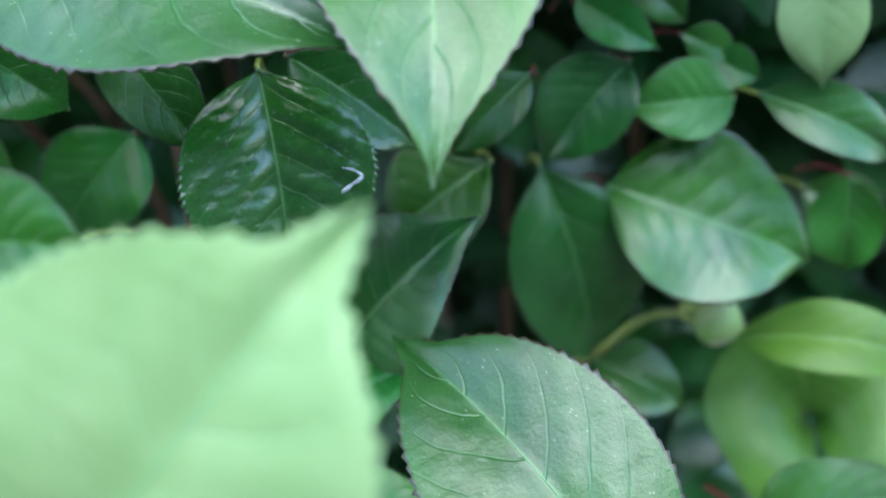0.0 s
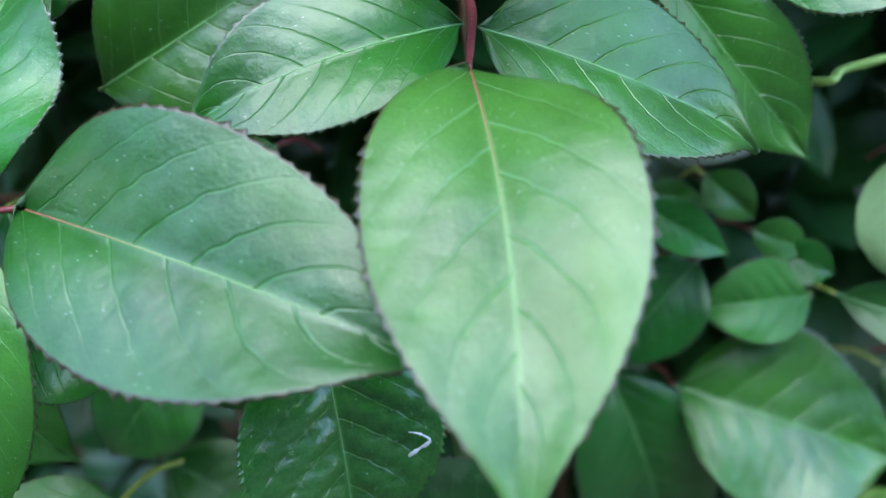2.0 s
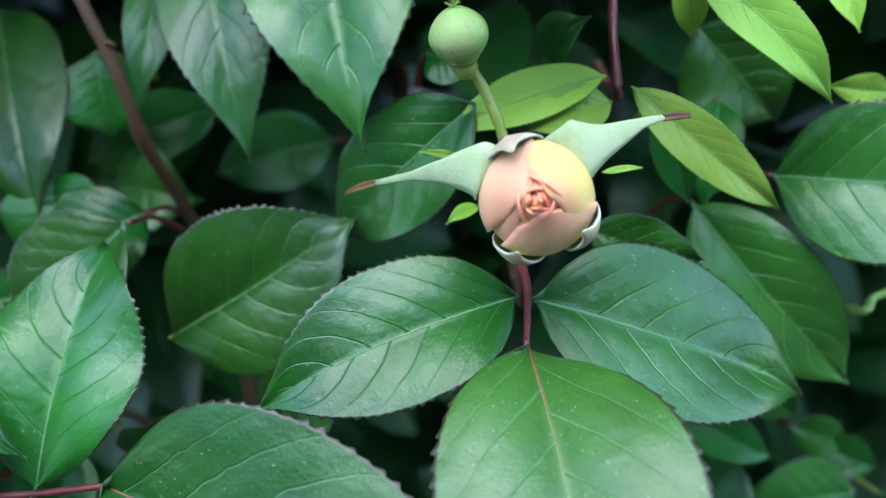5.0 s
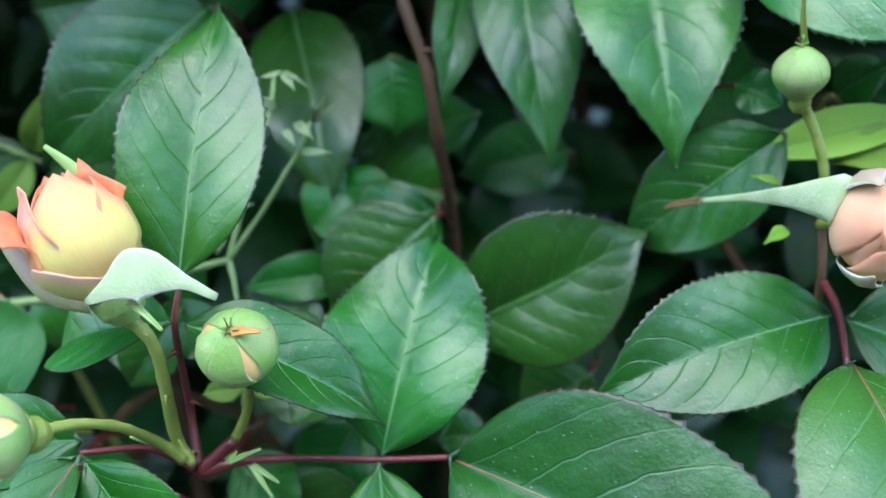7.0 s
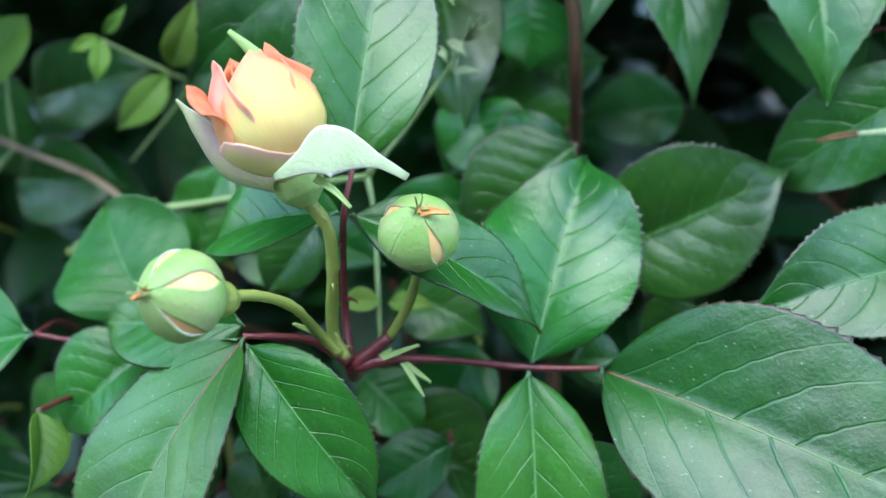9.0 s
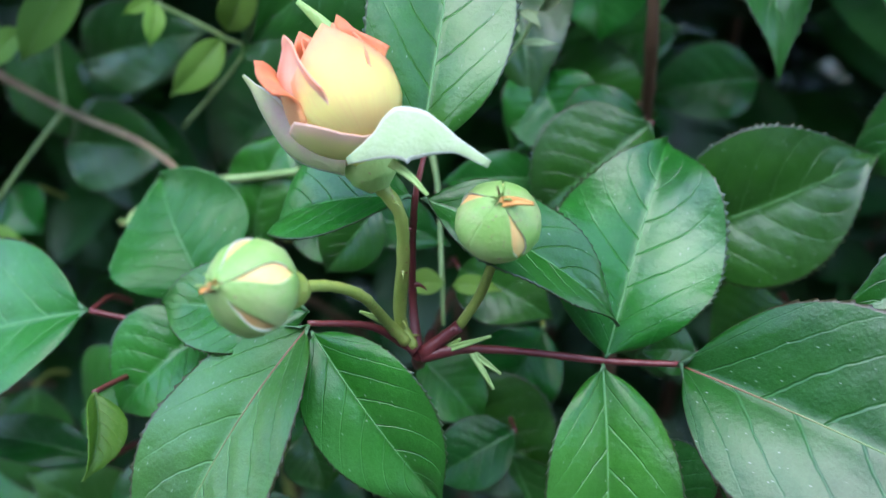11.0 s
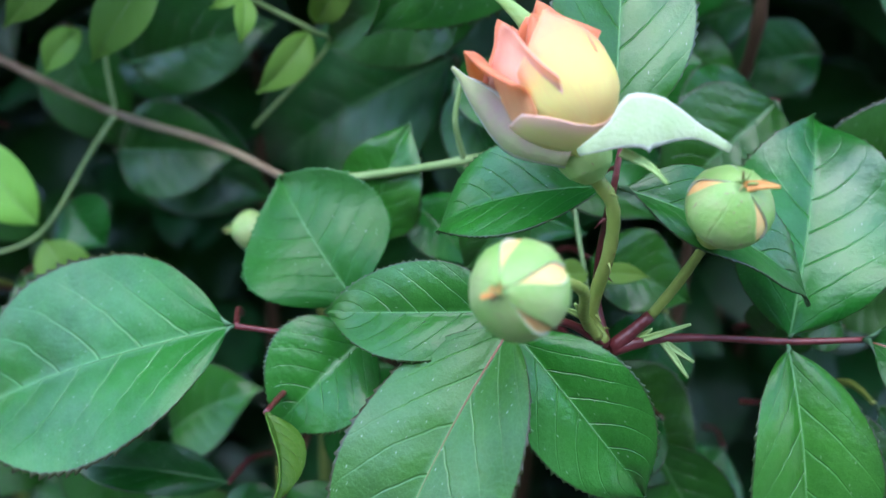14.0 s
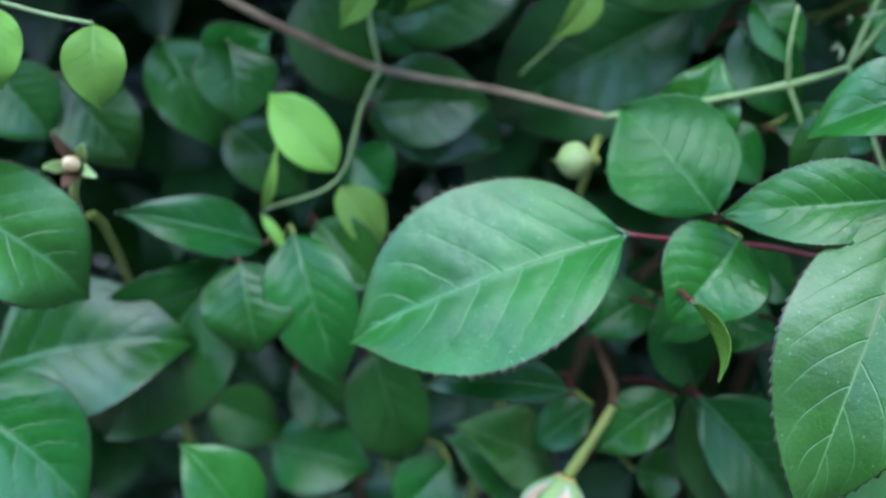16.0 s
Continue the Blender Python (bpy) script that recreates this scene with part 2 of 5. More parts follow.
petal_coral = petal_material("petal_coral", rgb(0.9, 0.55, 0.18), rgb(0.88, 0.36, 0.15), rgb(0.8, 0.2, 0.1))
petal_rosette = petal_material("petal_rosette", rgb(0.97, 0.46, 0.2), rgb(0.97, 0.36, 0.18), rgb(0.95, 0.26, 0.14))
petal_peach = petal_material("petal_peach", rgb(0.98, 0.52, 0.24), rgb(0.98, 0.51, 0.29), rgb(0.98, 0.38, 0.22))
sepal_down = skin_material("sepal_down", rgb(0.44, 0.48, 0.36), rgb(0.54, 0.56, 0.46), 0.8, 900.0)
bud_core = skin_material("bud_core", rgb(0.72, 0.6, 0.22), rgb(0.76, 0.36, 0.14), 0.5, 500.0, 0.2)
soil = skin_material("soil", rgb(0.035, 0.026, 0.018), rgb(0.085, 0.065, 0.05), 0.9, 60.0, 1.0)
# dark grey of the added wall, set for what the leaves reflect
unseen_wall_grey = skin_material("unseen_wall_grey", rgb(0.1, 0.097, 0.088), rgb(0.135, 0.13, 0.118), 0.85, 20.0, 0.5)
wet = Nodes("wet_film")
wet.bsdf.inputs["Base Color"].default_value = rgb(0.75, 0.8, 0.78)
wet.bsdf.inputs["Roughness"].default_value = 0.12
wet_film = wet.mat


# ---- builders ----
def mesh_of(name, verts, faces, mats, slots=None, uvs=None, smooth=True):
    me = bpy.data.meshes.new(name)
    me.from_pydata(verts.tolist() if hasattr(verts, "tolist") else verts, [], faces.tolist() if hasattr(faces, "tolist") else faces)
    for m in mats:
        me.materials.append(m)
    if slots is not None:
        me.polygons.foreach_set("material_index", np.asarray(slots, dtype=np.int32))
    if smooth:
        me.polygons.foreach_set("use_smooth", np.ones(len(me.polygons), dtype=bool))
    if uvs is not None:
        layer = me.uv_layers.new(name="UVMap")
        index = np.empty(len(me.loops), dtype=np.int32)
        me.loops.foreach_get("vertex_index", index)
        layer.data.foreach_set("uv", np.asarray(uvs, dtype=np.float32)[index].ravel())
    me.update()
    return me


def thing(name, at, label, category, group="", kind=""):
    ob = new(name)
    ob.empty_display_size = 0.01
    ob.location = at
    return tagged(ob, label, category, group, kind)


def part(name, me, parent, matrix=None, label=""):
    """A mesh object under a thing or a part; matrix is its pose in the world."""
    ob = new(name, me)
    ob.parent = parent
    world_of = Matrix.Identity(4)
    p = parent
    while p is not None:
        world_of = p.matrix_basis @ world_of
        p = p.parent
    ob.matrix_basis = world_of.inverted() @ (matrix or Matrix.Identity(4))
    if label:
        ob["label"] = label
    return ob


def sheet(grid, thick):
    """Verts, faces, slots and uvs of a thin closed shell over a grid of places (rows along, columns across)."""
    grid = np.asarray(grid, dtype=float)
    n, m = grid.shape[:2]
    du = np.gradient(grid, axis=1)
    dv = np.gradient(grid, axis=0)
    normal = np.cross(du, dv)
    normal /= np.linalg.norm(normal, axis=2, keepdims=True) + 1e-12
    low = grid - normal * thick
    verts = np.concatenate([grid.reshape(-1, 3), low.reshape(-1, 3)])
    i = np.arange(n * m).reshape(n, m)
    a, b, c, d = i[:-1, :-1].ravel(), i[:-1, 1:].ravel(), i[1:, 1:].ravel(), i[1:, :-1].ravel()
    top = np.stack([a, b, c, d], 1)
    k = n * m
    bottom = np.stack([d + k, c + k, b + k, a + k], 1)
    rim = np.concatenate([i[0, :], i[1:, -1], i[-1, -2::-1], i[-2:0:-1, 0]])
    nxt = np.roll(rim, -1)
    edge = np.stack([nxt, rim, rim + k, nxt + k], 1)
    faces = np.concatenate([top, bottom, edge])
    slots = np.r_[np.zeros(len(top)), np.ones(len(bottom) + len(edge))]
    uu, vv = np.meshgrid(np.linspace(0, 1, m), np.linspace(0, 1, n))
    uv = np.stack([uu.ravel(), vv.ravel()], 1)
    return verts, faces, slots, np.concatenate([uv, uv])


def smooth_line(points, per=6):
    """A Catmull-Rom line through the points."""
    p = np.asarray(points, dtype=float)
    p = np.concatenate([2 * p[:1] - p[1:2], p, 2 * p[-1:] - p[-2:-1]])
    out = []
    for k in range(1, len(p) - 2):
        for s in np.arange(per) / per:
            a, b, c, d = p[k - 1], p[k], p[k + 1], p[k + 2]
            out.append(0.5 * (2 * b + (c - a) * s + (2 * a - 5 * b + 4 * c - d) * s**2 + (3 * b - a - 3 * c + d) * s**3))
    out.append(p[-2])
    return np.array(out)


def tube_mesh(name, points, radii, mat, sides=10, per=6, knobs=0.06, seed=1):
    line = smooth_line(points, per) if len(points) > 2 else np.linspace(points[0], points[1], per + 1)
    r = np.interp(np.linspace(0, 1, len(line)), np.linspace(0, 1, len(radii)), radii)
    rng = np.random.default_rng(seed)
    r = r * (1 + knobs * rng.standard_normal(len(line)))
    way = np.gradient(line, axis=0)
    way /= np.linalg.norm(way, axis=1, keepdims=True) + 1e-12
    ref = np.array([0.3, 0.2, 1.0]) if abs(way[0, 2]) < 0.8 else np.array([1.0, 0.2, 0.1])
    x = np.cross(way, ref)
    x /= np.linalg.norm(x, axis=1, keepdims=True)
    y = np.cross(way, x)
    ang = np.linspace(0, 2 * np.pi, sides, endpoint=False)
    rings = line[:, None] + r[:, None, None] * (np.cos(ang)[None, :, None] * x[:, None] + np.sin(ang)[None, :, None] * y[:, None])
    n = len(line)
    verts = np.concatenate([rings.reshape(-1, 3), line[:1], line[-1:]])
    faces = []
    for k in range(n - 1):
        for s in range(sides):
            t = (s + 1) % sides
            faces.append((k * sides + s, k * sides + t, (k + 1) * sides + t, (k + 1) * sides + s))
    for s in range(sides):
        t = (s + 1) % sides
        faces.append((n * sides, t, s))
        faces.append((n * sides + 1, (n - 1) * sides + s, (n - 1) * sides + t))
    return mesh_of(name, verts, faces, [mat])


def tube(name, parent, points, radii, mat, label="", sides=10, knobs=0.06):
    """A stem: its mesh sits at its first point."""
    p = np.asarray(points, dtype=float)
    me = tube_mesh(name, p - p[0], radii, mat, sides, knobs=knobs, seed=len(bpy.data.objects))
    return part(name, me, parent, Matrix.Translation(p[0]), label)


leaf_count = [0]
# half-width of a leaflet along its length: a rounded foot, a full belly and a drawn-out tip
OUTLINE = [(0, 0), (0.03, 0.27), (0.08, 0.52), (0.15, 0.75), (0.25, 0.92), (0.35, 0.99), (0.44, 1.0), (0.55, 0.945), (0.65, 0.83), (0.75, 0.65), (0.83, 0.455), (0.9, 0.245), (0.945, 0.12), (1, 0)]


def leaf(parent, base, tip, width, facing, bend, fold, mat, rib="", small=False, teeth=None, blunt=1.0, drip=0.0, bow=None, ripple=1.0, name="leaflet", stalk=True):
    """One leaflet with a saw-toothed rim, sunk side veins, a folded blade and its midrib."""
    leaf_count[0] += 1
    rng = np.random.default_rng(leaf_count[0] * 17 + 3)
    base, tip = Vector(base), Vector(tip)
    length = (tip - base).length
    along = (tip - base).normalized()
    up = Vector(facing)
    up = (up - along * up.dot(along)).normalized()
    across = along.cross(up)
    is_vine = mat in (vine_leaf, vine_tip)
    if teeth is None:
        teeth = 0 if is_vine else int(27 + 7 * rng.random())
    rows = 12 if small else (28 if is_vine else teeth * 4)
    ribs = (0, 0.5, 1) if small else (0, 0.1, 0.25, 0.42, 0.6, 0.76, 0.9, 0.975, 1)
    cols = 2 * len(ribs) - 1
    v = np.linspace(0, 1, rows + 1)
    warp = v ** rng.uniform(0.94, 1.1)
    taper = rng.uniform(0.9, 1.15) * blunt
    outline = smooth_line(OUTLINE, 8)
    shape = np.clip(np.interp(warp, outline[:, 0], outline[:, 1]), 0, 1)
    shape = np.where(warp > 0.45, shape**taper, shape)
    if drip:
        shape = np.interp(v / (1 - drip), v, shape, right=0.0)
        shape = np.maximum(shape, 0.16 * np.clip((1 - v) / drip, 0, 2) ** 0.8 * (v > 0.5))
    tooth = np.zeros_like(v)
    if teeth:
        saw = np.array([0.0, 0.22, 0.55, 1.0])[np.arange(rows + 1) % 4]
        size = np.repeat(rng.uniform(0.4, 1.4, rows // 4 + 2), 4)[: rows + 1]
        tooth = saw * size * 0.043 * np.clip(np.sin(np.pi * np.clip(v, 0, 1)), 0, 1) ** 0.5
        tooth[v < 0.1] *= 0.2
    half_l = 0.5 * width * shape * rng.uniform(0.96, 1.04)
    half_r = 0.5 * width * shape * rng.uniform(0.96, 1.04)
    u = np.array([-k for k in ribs[:0:-1]] + list(ribs))
    half = np.where(u[None] < 0, half_l[:, None], half_r[:, None])
    x = u[None] * half
    x[:, 0] -= 0.5 * width * tooth
    x[:, -1] += 0.5 * width * np.roll(tooth, 2)
    a = np.abs(u)[None]
    y = (v[:, None] + 0.02 * a * (1 - v[:, None])) * length
    y[:, 0] += 0.35 * 0.5 * width * tooth
    y[:, -1] += 0.35 * 0.5 * width * np.roll(tooth, 2)
    arch = bend * length * 4 * v * (1 - v)
    side_bow = (rng.uniform(-0.025, 0.025) if bow is None else bow) * length * np.sin(np.pi * v)
    s = (v[:, None] - 0.2 * a - 0.1 * a**2) * VEINS + np.where(u[None] > 0, 0.45, 0.0)
    pucker = np.abs(np.sin(np.pi * (s - 0.5 + 0.125)))
    pucker = pucker**1.2 * np.clip(a * 3, 0, 1) * np.clip((1 - a) * 3, 0, 1)
    droop = rng.uniform(0.15, 0.4)
    wave = rng.uniform(-0.06, 0.06) * np.sin(2 * np.pi * (v[:, None] * rng.uniform(1.0, 2.0) + np.where(u[None] > 0, 0.3, 0.0))) * a**2
    swell = rng.uniform(0.5, 1.0) * np.sin(np.pi * (v[:, None] * rng.uniform(1.5, 2.6) + 0.35 * u[None] + rng.random()))
    wave = wave + 0.055 * swell * np.clip(a * 1.5, 0, 1)
    z = arch[:, None] + 1.9 * fold * np.abs(x) * (1 - droop * a) + 0.021 * ripple * width * pucker * shape[:, None] + wave * width
    z = z - (0.12 * length) * np.clip(v[:, None] - 0.75, 0, 1) ** 2 * 6
    x = x + side_bow[:, None]
    grid = np.stack([x, y, z], 2)
    verts, faces, slots, uvs = sheet(grid, 0.00025)
    slots[2 * rows * (cols - 1) :] = 0
    uvs[:, 0] = np.interp(uvs[:, 0], np.linspace(0, 1, cols), 0.5 + 0.5 * u)
    mats = [mat, mat if is_vine else (under if mat in (leaf_old, leaf_new, leaf_glossy, leaf_dull) else mat)]
    turn = Matrix((across, along, up)).transposed().to_4x4()
    ob = part(name, mesh_of(name, verts, faces, mats, slots, uvs), parent, Matrix.Translation(base) @ turn)
    if not small:
        mid = grid[:, cols // 2]
        keep = mid[: int(rows * 0.94)]
        step = max(1, len(keep) // 9)
        r0 = 0.00022 * min(1.0, length / 0.05)
        me = tube_mesh("midrib", keep[::step] + np.array([0, 0, 0.00002]), [r0, r0 * 0.6, r0 * 0.2], rib_red if rib == "red" else (vine_green if is_vine else rib_pale), 6, 2, 0.0)
        part("midrib", me, ob, Matrix.Translation(base) @ turn)
    if stalk and parent.name.startswith("rose_branch"):
        petiole(parent, base, facing)
    return ob


def petiole(parent, base, facing, length=0.03, r=0.0006, mat=None):
    """A leaf stalk that runs from a leaf's base back into the bush."""
    b = np.array(base)
    back = np.array([0.15 * math.sin(b[0] * 400), 0.8, -0.45])
    tube("petiole", parent, [b, b + back * length * 0.5 + np.array([0, 0, 0.002]), b + back * length], [r * 0.8, r, r * 1.1], mat or (stem_red if leaf_count[0] % 3 else stem_green), sides=7)


def ribbon(name, parent, points, widths, facing, mat, cup=0.25, back=None, label="", rows=24, cols=7, thick=0.0003, frill=0.0, downy=False):
    """A long thin organ such as a sepal: a strip along a line, hollow across."""
    p = np.asarray(points, dtype=float)
    line = smooth_line(p - p[0], 8)
    line = np.stack([np.interp(np.linspace(0, 1, rows), np.linspace(0, 1, len(line)), line[:, k]) for k in range(3)], 1)
    w = np.interp(np.linspace(0, 1, rows), np.linspace(0, 1, len(widths)), widths)
    w = w * (1 + frill * np.sin(np.arange(rows) * 2.1))
    way = np.gradient(line, axis=0)
    way /= np.linalg.norm(way, axis=1, keepdims=True)
    up = np.asarray(facing, dtype=float)
    up = up[None] - way * (way @ up)[:, None]
    up /= np.linalg.norm(up, axis=1, keepdims=True)
    side = np.cross(way, up)
    u = np.linspace(-1, 1, cols)
    u = np.sign(u) * np.abs(u) ** (0.45 if downy else 1.0)
    grid = line[:, None] + side[:, None] * (u[None, :, None] * w[:, None, None] * 0.5) + up[:, None] * (cup * (u[None, :, None] ** 2) * w[:, None, None] * 0.5)
    verts, faces, slots, uvs = sheet(grid, thick)
    if downy:
        across = uvs[faces, 0].mean(axis=1)
        slots = np.where((across < 1.0 / (cols - 1)) | (across > 1 - 1.0 / (cols - 1)), 2, slots)
    me = mesh_of(name, verts, faces, [mat, back or mat] + ([sepal_down] if downy else []), slots, uvs)
    return part(name, me, parent, Matrix.Translation(p[0]), label)


def frame_of(base, axis, toward):
    """A pose with z along the bud's axis and y turned to the given side."""
    z = Vector(axis).normalized()
    y = Vector(toward)
    y = (y - z * y.dot(z)).normalized()
    x = y.cross(z)
    return Matrix.Translation(base) @ Matrix((x, y, z)).transposed().to_4x4()


def egg(s, top=0.6, foot=0.3, belly=0.45):
    """Radius along a bud's height, from its foot to its top."""
    s = np.asarray(s)
    low = foot + (1 - foot) * np.sin(np.clip(s / belly, 0, 1) * np.pi / 2)
    high = top + (1 - top) * np.cos(np.clip((s - belly) / (1 - belly), 0, 1) * np.pi / 2)
    return np.where(s < belly, low, high)


def petal(parent, m, phi, half, radius, height, scale, reach, flare, mat, top=0.6, point=0.0, lean=0.0, brim=(1.0, 1.0)):
    """One petal wrapped round the bud's axis; flare turns its rim outwards."""
    rows, cols = 20, 15
    u = np.linspace(-1, 1, cols)
    s = np.linspace(0.02, 1, rows)
    rim = reach * (1 - 0.22 * np.abs(u) ** 2.5 + point * (1 - np.abs(u)) ** 2)
    rim = rim * np.interp(u, np.linspace(-1, 1, len(brim)), brim)
    ss = s[:, None] * rim[None]
    grow = np.clip(0.35 + 1.1 * s, 0, 1)[:, None]
    ang = radians(phi) + radians(half) * u[None] * grow + lean * ss
    turned = np.clip((s[:, None] - 0.72) / 0.28, 0, 1) ** 2 * flare
    r = radius * scale * egg(np.clip(ss, 0, 1), top) * (1 + turned + 0.03 * np.abs(u[None]) ** 3)
    z = height * ss - height * 0.12 * turned
    grid = np.stack([np.sin(ang) * r, np.cos(ang) * r, z + 0 * ang], 2)[:, ::-1]
    verts, faces, slots, uvs = sheet(grid, 0.0003)
    return part("petal", mesh_of("petal", verts, faces, [mat, mat], slots, uvs), parent, m)


def turned(name, parent, m, profile, mat, sides=18, label=""):
    """A body of revolution from (radius, height) pairs."""
    pr = np.asarray(profile, dtype=float)
    t = np.linspace(0, 1, 18)
    r = np.interp(t, np.linspace(0, 1, len(pr)), pr[:, 0])
    z = np.interp(t, np.linspace(0, 1, len(pr)), pr[:, 1])
    ang = np.linspace(0, 2 * np.pi, sides, endpoint=False)
    verts = np.stack([np.outer(r, np.cos(ang)), np.outer(r, np.sin(ang)), np.outer(z, np.ones(sides))], 2).reshape(-1, 3)
    faces = []
    for k in range(len(t) - 1):
        for s in range(sides):
            q = (s + 1) % sides
            faces.append((k * sides + s, k * sides + q, (k + 1) * sides + q, (k + 1) * sides + s))
    faces.append(tuple(range(sides))[::-1])
    faces.append(tuple((len(t) - 1) * sides + s for s in range(sides)))
    return part(name, mesh_of(name, verts, faces, [mat]), parent, m, label)


def round_bud(parent, base, axis, radius, toward, tips=True, slits=(0.1, 0.0, 0.05, 0.0, 0.0), core=None, turn=0.0):
    """A shut green bud: five sepals over cream petals, edged with white down, and a small hip. slits: how wide the gap after each sepal stands open."""
    m = frame_of(base, axis, toward)
    height = radius * 2.0
    s = np.linspace(0, 1, 18)
    prof = [(radius * 0.985 * math.sin(math.pi * (0.03 + 0.96 * k)) ** 0.62, height * (0.01 + 0.94 * k)) for k in s]
    bud = turned("bud", parent, m, prof, core or bud_core, 24, "round green flower bud not yet open")
    turned("hip", bud, m, [(radius * 0.26, -radius * 0.6), (radius * 0.42, -radius * 0.32), (radius * 0.42, -radius * 0.05), (radius * 0.55, radius * 0.1)], stem_green)
    rows, cols = 28, 11
    u = np.linspace(-1, 1, cols)
    u = np.sign(u) * np.abs(u) ** 0.6
    t = np.linspace(0, 1, rows)
    body = np.clip(t / 0.88, 0, 1)
    lens = np.sin(np.pi * np.clip((body - 0.36) / 0.64, 0, 1)) ** 1.1
    for k in range(5):
        after, before = slits[k], slits[k - 1]
        high = radians(36 * 1.03) - radians(36) * after * lens
        low = radians(36 * 1.03) - radians(36) * before * lens
        r = radius * np.sin(np.pi * np.clip(0.03 + 0.965 * body, 0, 1)) ** 0.62 * 1.012
        z = height * 0.985 * body
        beak = np.clip((t - 0.88) / 0.12, 0, 1)
        r = np.maximum(r, radius * 0.05) + radius * 0.22 * beak**1.4 * (0.3 + 0.7 * ((k * 37) % 10) / 10)
        z = z + radius * 0.42 * beak * (0.2 + 0.8 * ((k * 53) % 10) / 10)
        narrow = np.clip(1 - 1.1 * beak, 0.12, 1)
        spread = np.where(u[None] > 0, (high * narrow)[:, None], (low * narrow)[:, None])
        spread = np.where(beak[:, None] > 0, np.minimum(spread, radians(16) * narrow[:, None] + 0.03), spread)
        ang = radians(72 * k + turn) + spread * u[None]
        ridge = 1 + 0.035 * (1 - np.abs(u[None])) ** 2 + 0.02 * np.abs(u[None]) ** 6 * lens[:, None]
        grid = np.stack([np.sin(ang) * r[:, None] * ridge, np.cos(ang) * r[:, None] * ridge, z[:, None] + 0 * ang], 2)[:, ::-1]
        verts, faces, slots, uvs = sheet(grid, 0.0003)
        where = uvs[faces].mean(axis=1)
        slots = np.where((where[:, 1] > 0.93) & tips, 1, 0)
        brim = np.where(where[:, 0] < 0.5, after, before) > 0.02
        slots = np.where(brim & ((where[:, 0] < 0.045) | (where[:, 0] > 0.955)) & (where[:, 1] > 0.4) & (where[:, 1] < 0.86), 2, slots)
        part("sepal", mesh_of("sepal", verts, faces, [sepal_bud, (tip_orange, sepal_green, tip_red, sepal_green, sepal_green)[k], sepal_down], slots, uvs), bud, m)
    return bud


def thorns(parent, line, count, size, mat, seed):
    """Small hooked prickles along a stem."""
    rng = np.random.default_rng(seed)
    p = smooth_line(line, 6)
    for k in range(count):
        i = int((k + 0.5) / count * (len(p) - 2))
        way = p[i + 1] - p[i]
        side = np.cross(way, rng.standard_normal(3))
        side /= np.linalg.norm(side) + 1e-9
        down = way / (np.linalg.norm(way) + 1e-9)
        q = p[i]
        tube("thorn", parent, [q, q + side * size * 0.6 - down * size * 0.05, q + side * size - down * size * 0.35], [size * 0.22, size * 0.1, size * 0.01], mat, sides=6)


# ---- ground ----
def ground_mesh():
    rng = np.random.default_rng(5)
    near = np.linspace(-1.5, 1.5, 90)
    axis = np.concatenate([[-400, -60, -12, -4], near, [4, 12, 60, 400]])
    x, y = np.meshgrid(axis, axis)
    lump = rng.standard_normal(x.shape) * 0.006
    z = np.where((np.abs(x) < 1.6) & (np.abs(y) < 1.6), lump, 0.0)
    n = len(axis)
    i = np.arange(n * n).reshape(n, n)
    faces = np.stack([i[:-1, :-1].ravel(), i[:-1, 1:].ravel(), i[1:, 1:].ravel(), i[1:, :-1].ravel()], 1)
    return mesh_of("ground", np.stack([x, y, z], 2).reshape(-1, 3), faces, [soil])


tagged(new("ground", ground_mesh()), "dark brown garden soil under the rose bush", "soil", kind="structure")

# ---- an unseen plain wall facing the bush, added to keep low sky off the leaves ----
def wall_mesh():
    verts = [(x, y, z) for x in (-5, 5) for y in (-1.75, -1.5) for z in (-0.1, 2.3)]
    faces = [(0, 1, 3, 2), (4, 6, 7, 5), (0, 4, 5, 1), (2, 3, 7, 6), (1, 5, 7, 3), (0, 2, 6, 4)]
    return mesh_of("unseen_wall_south", verts, faces, [unseen_wall_grey], smooth=False)


tagged(new("unseen_wall_south", wall_mesh()), "unseen plain grey wall facing the bush, added to shape reflections", "wall", kind="structure")

# ---- rose shoots: stems, buds and flowers ----
ROSES = "shoots of the rose bush"
front = thing("rose_shoot", (0.0, 0.3, 0.0), "rose shoot with an apricot half-open flower and two round buds", "rose", ROSES)
tube("cane", front, [(0.0, 0.3, 0.0), (0.002, 0.3, 0.45), (0.005, 0.2, 0.62), (0.0072, 0.115, 0.670)], [0.004, 0.0028, 0.0014, 0.0009], cane_brown)
tube("stem", front, [(0.0072, 0.115, 0.670), (0.0086, 0.086, 0.6835), (0.0098, 0.0762, 0.6925)], [0.0009, 0.001, 0.0013], stem_red)
I_STEM = [(0.0096, 0.0766, 0.6915), (0.0079, 0.082, 0.6985), (0.0078, 0.082, 0.7096), (0.0084, 0.081, 0.719), (0.0095, 0.0845, 0.7255)]
tube("stem", front, I_STEM, [0.0011, 0.0007, 0.0006, 0.0006, 0.0004], stem_red)
PED_ROSE = [(0.0088, 0.0762, 0.6935), (0.0065, 0.0772, 0.6985), (0.0075, 0.0742, 0.7116), (0.0070, 0.0740, 0.7192), (0.0038, 0.0744, 0.7238)]
PED_A = [(0.0076, 0.076, 0.6947), (0.0048, 0.074, 0.6997), (0.0028, 0.066, 0.7091), (-0.0006, 0.06, 0.7143), (-0.0043, 0.0543, 0.7172)]
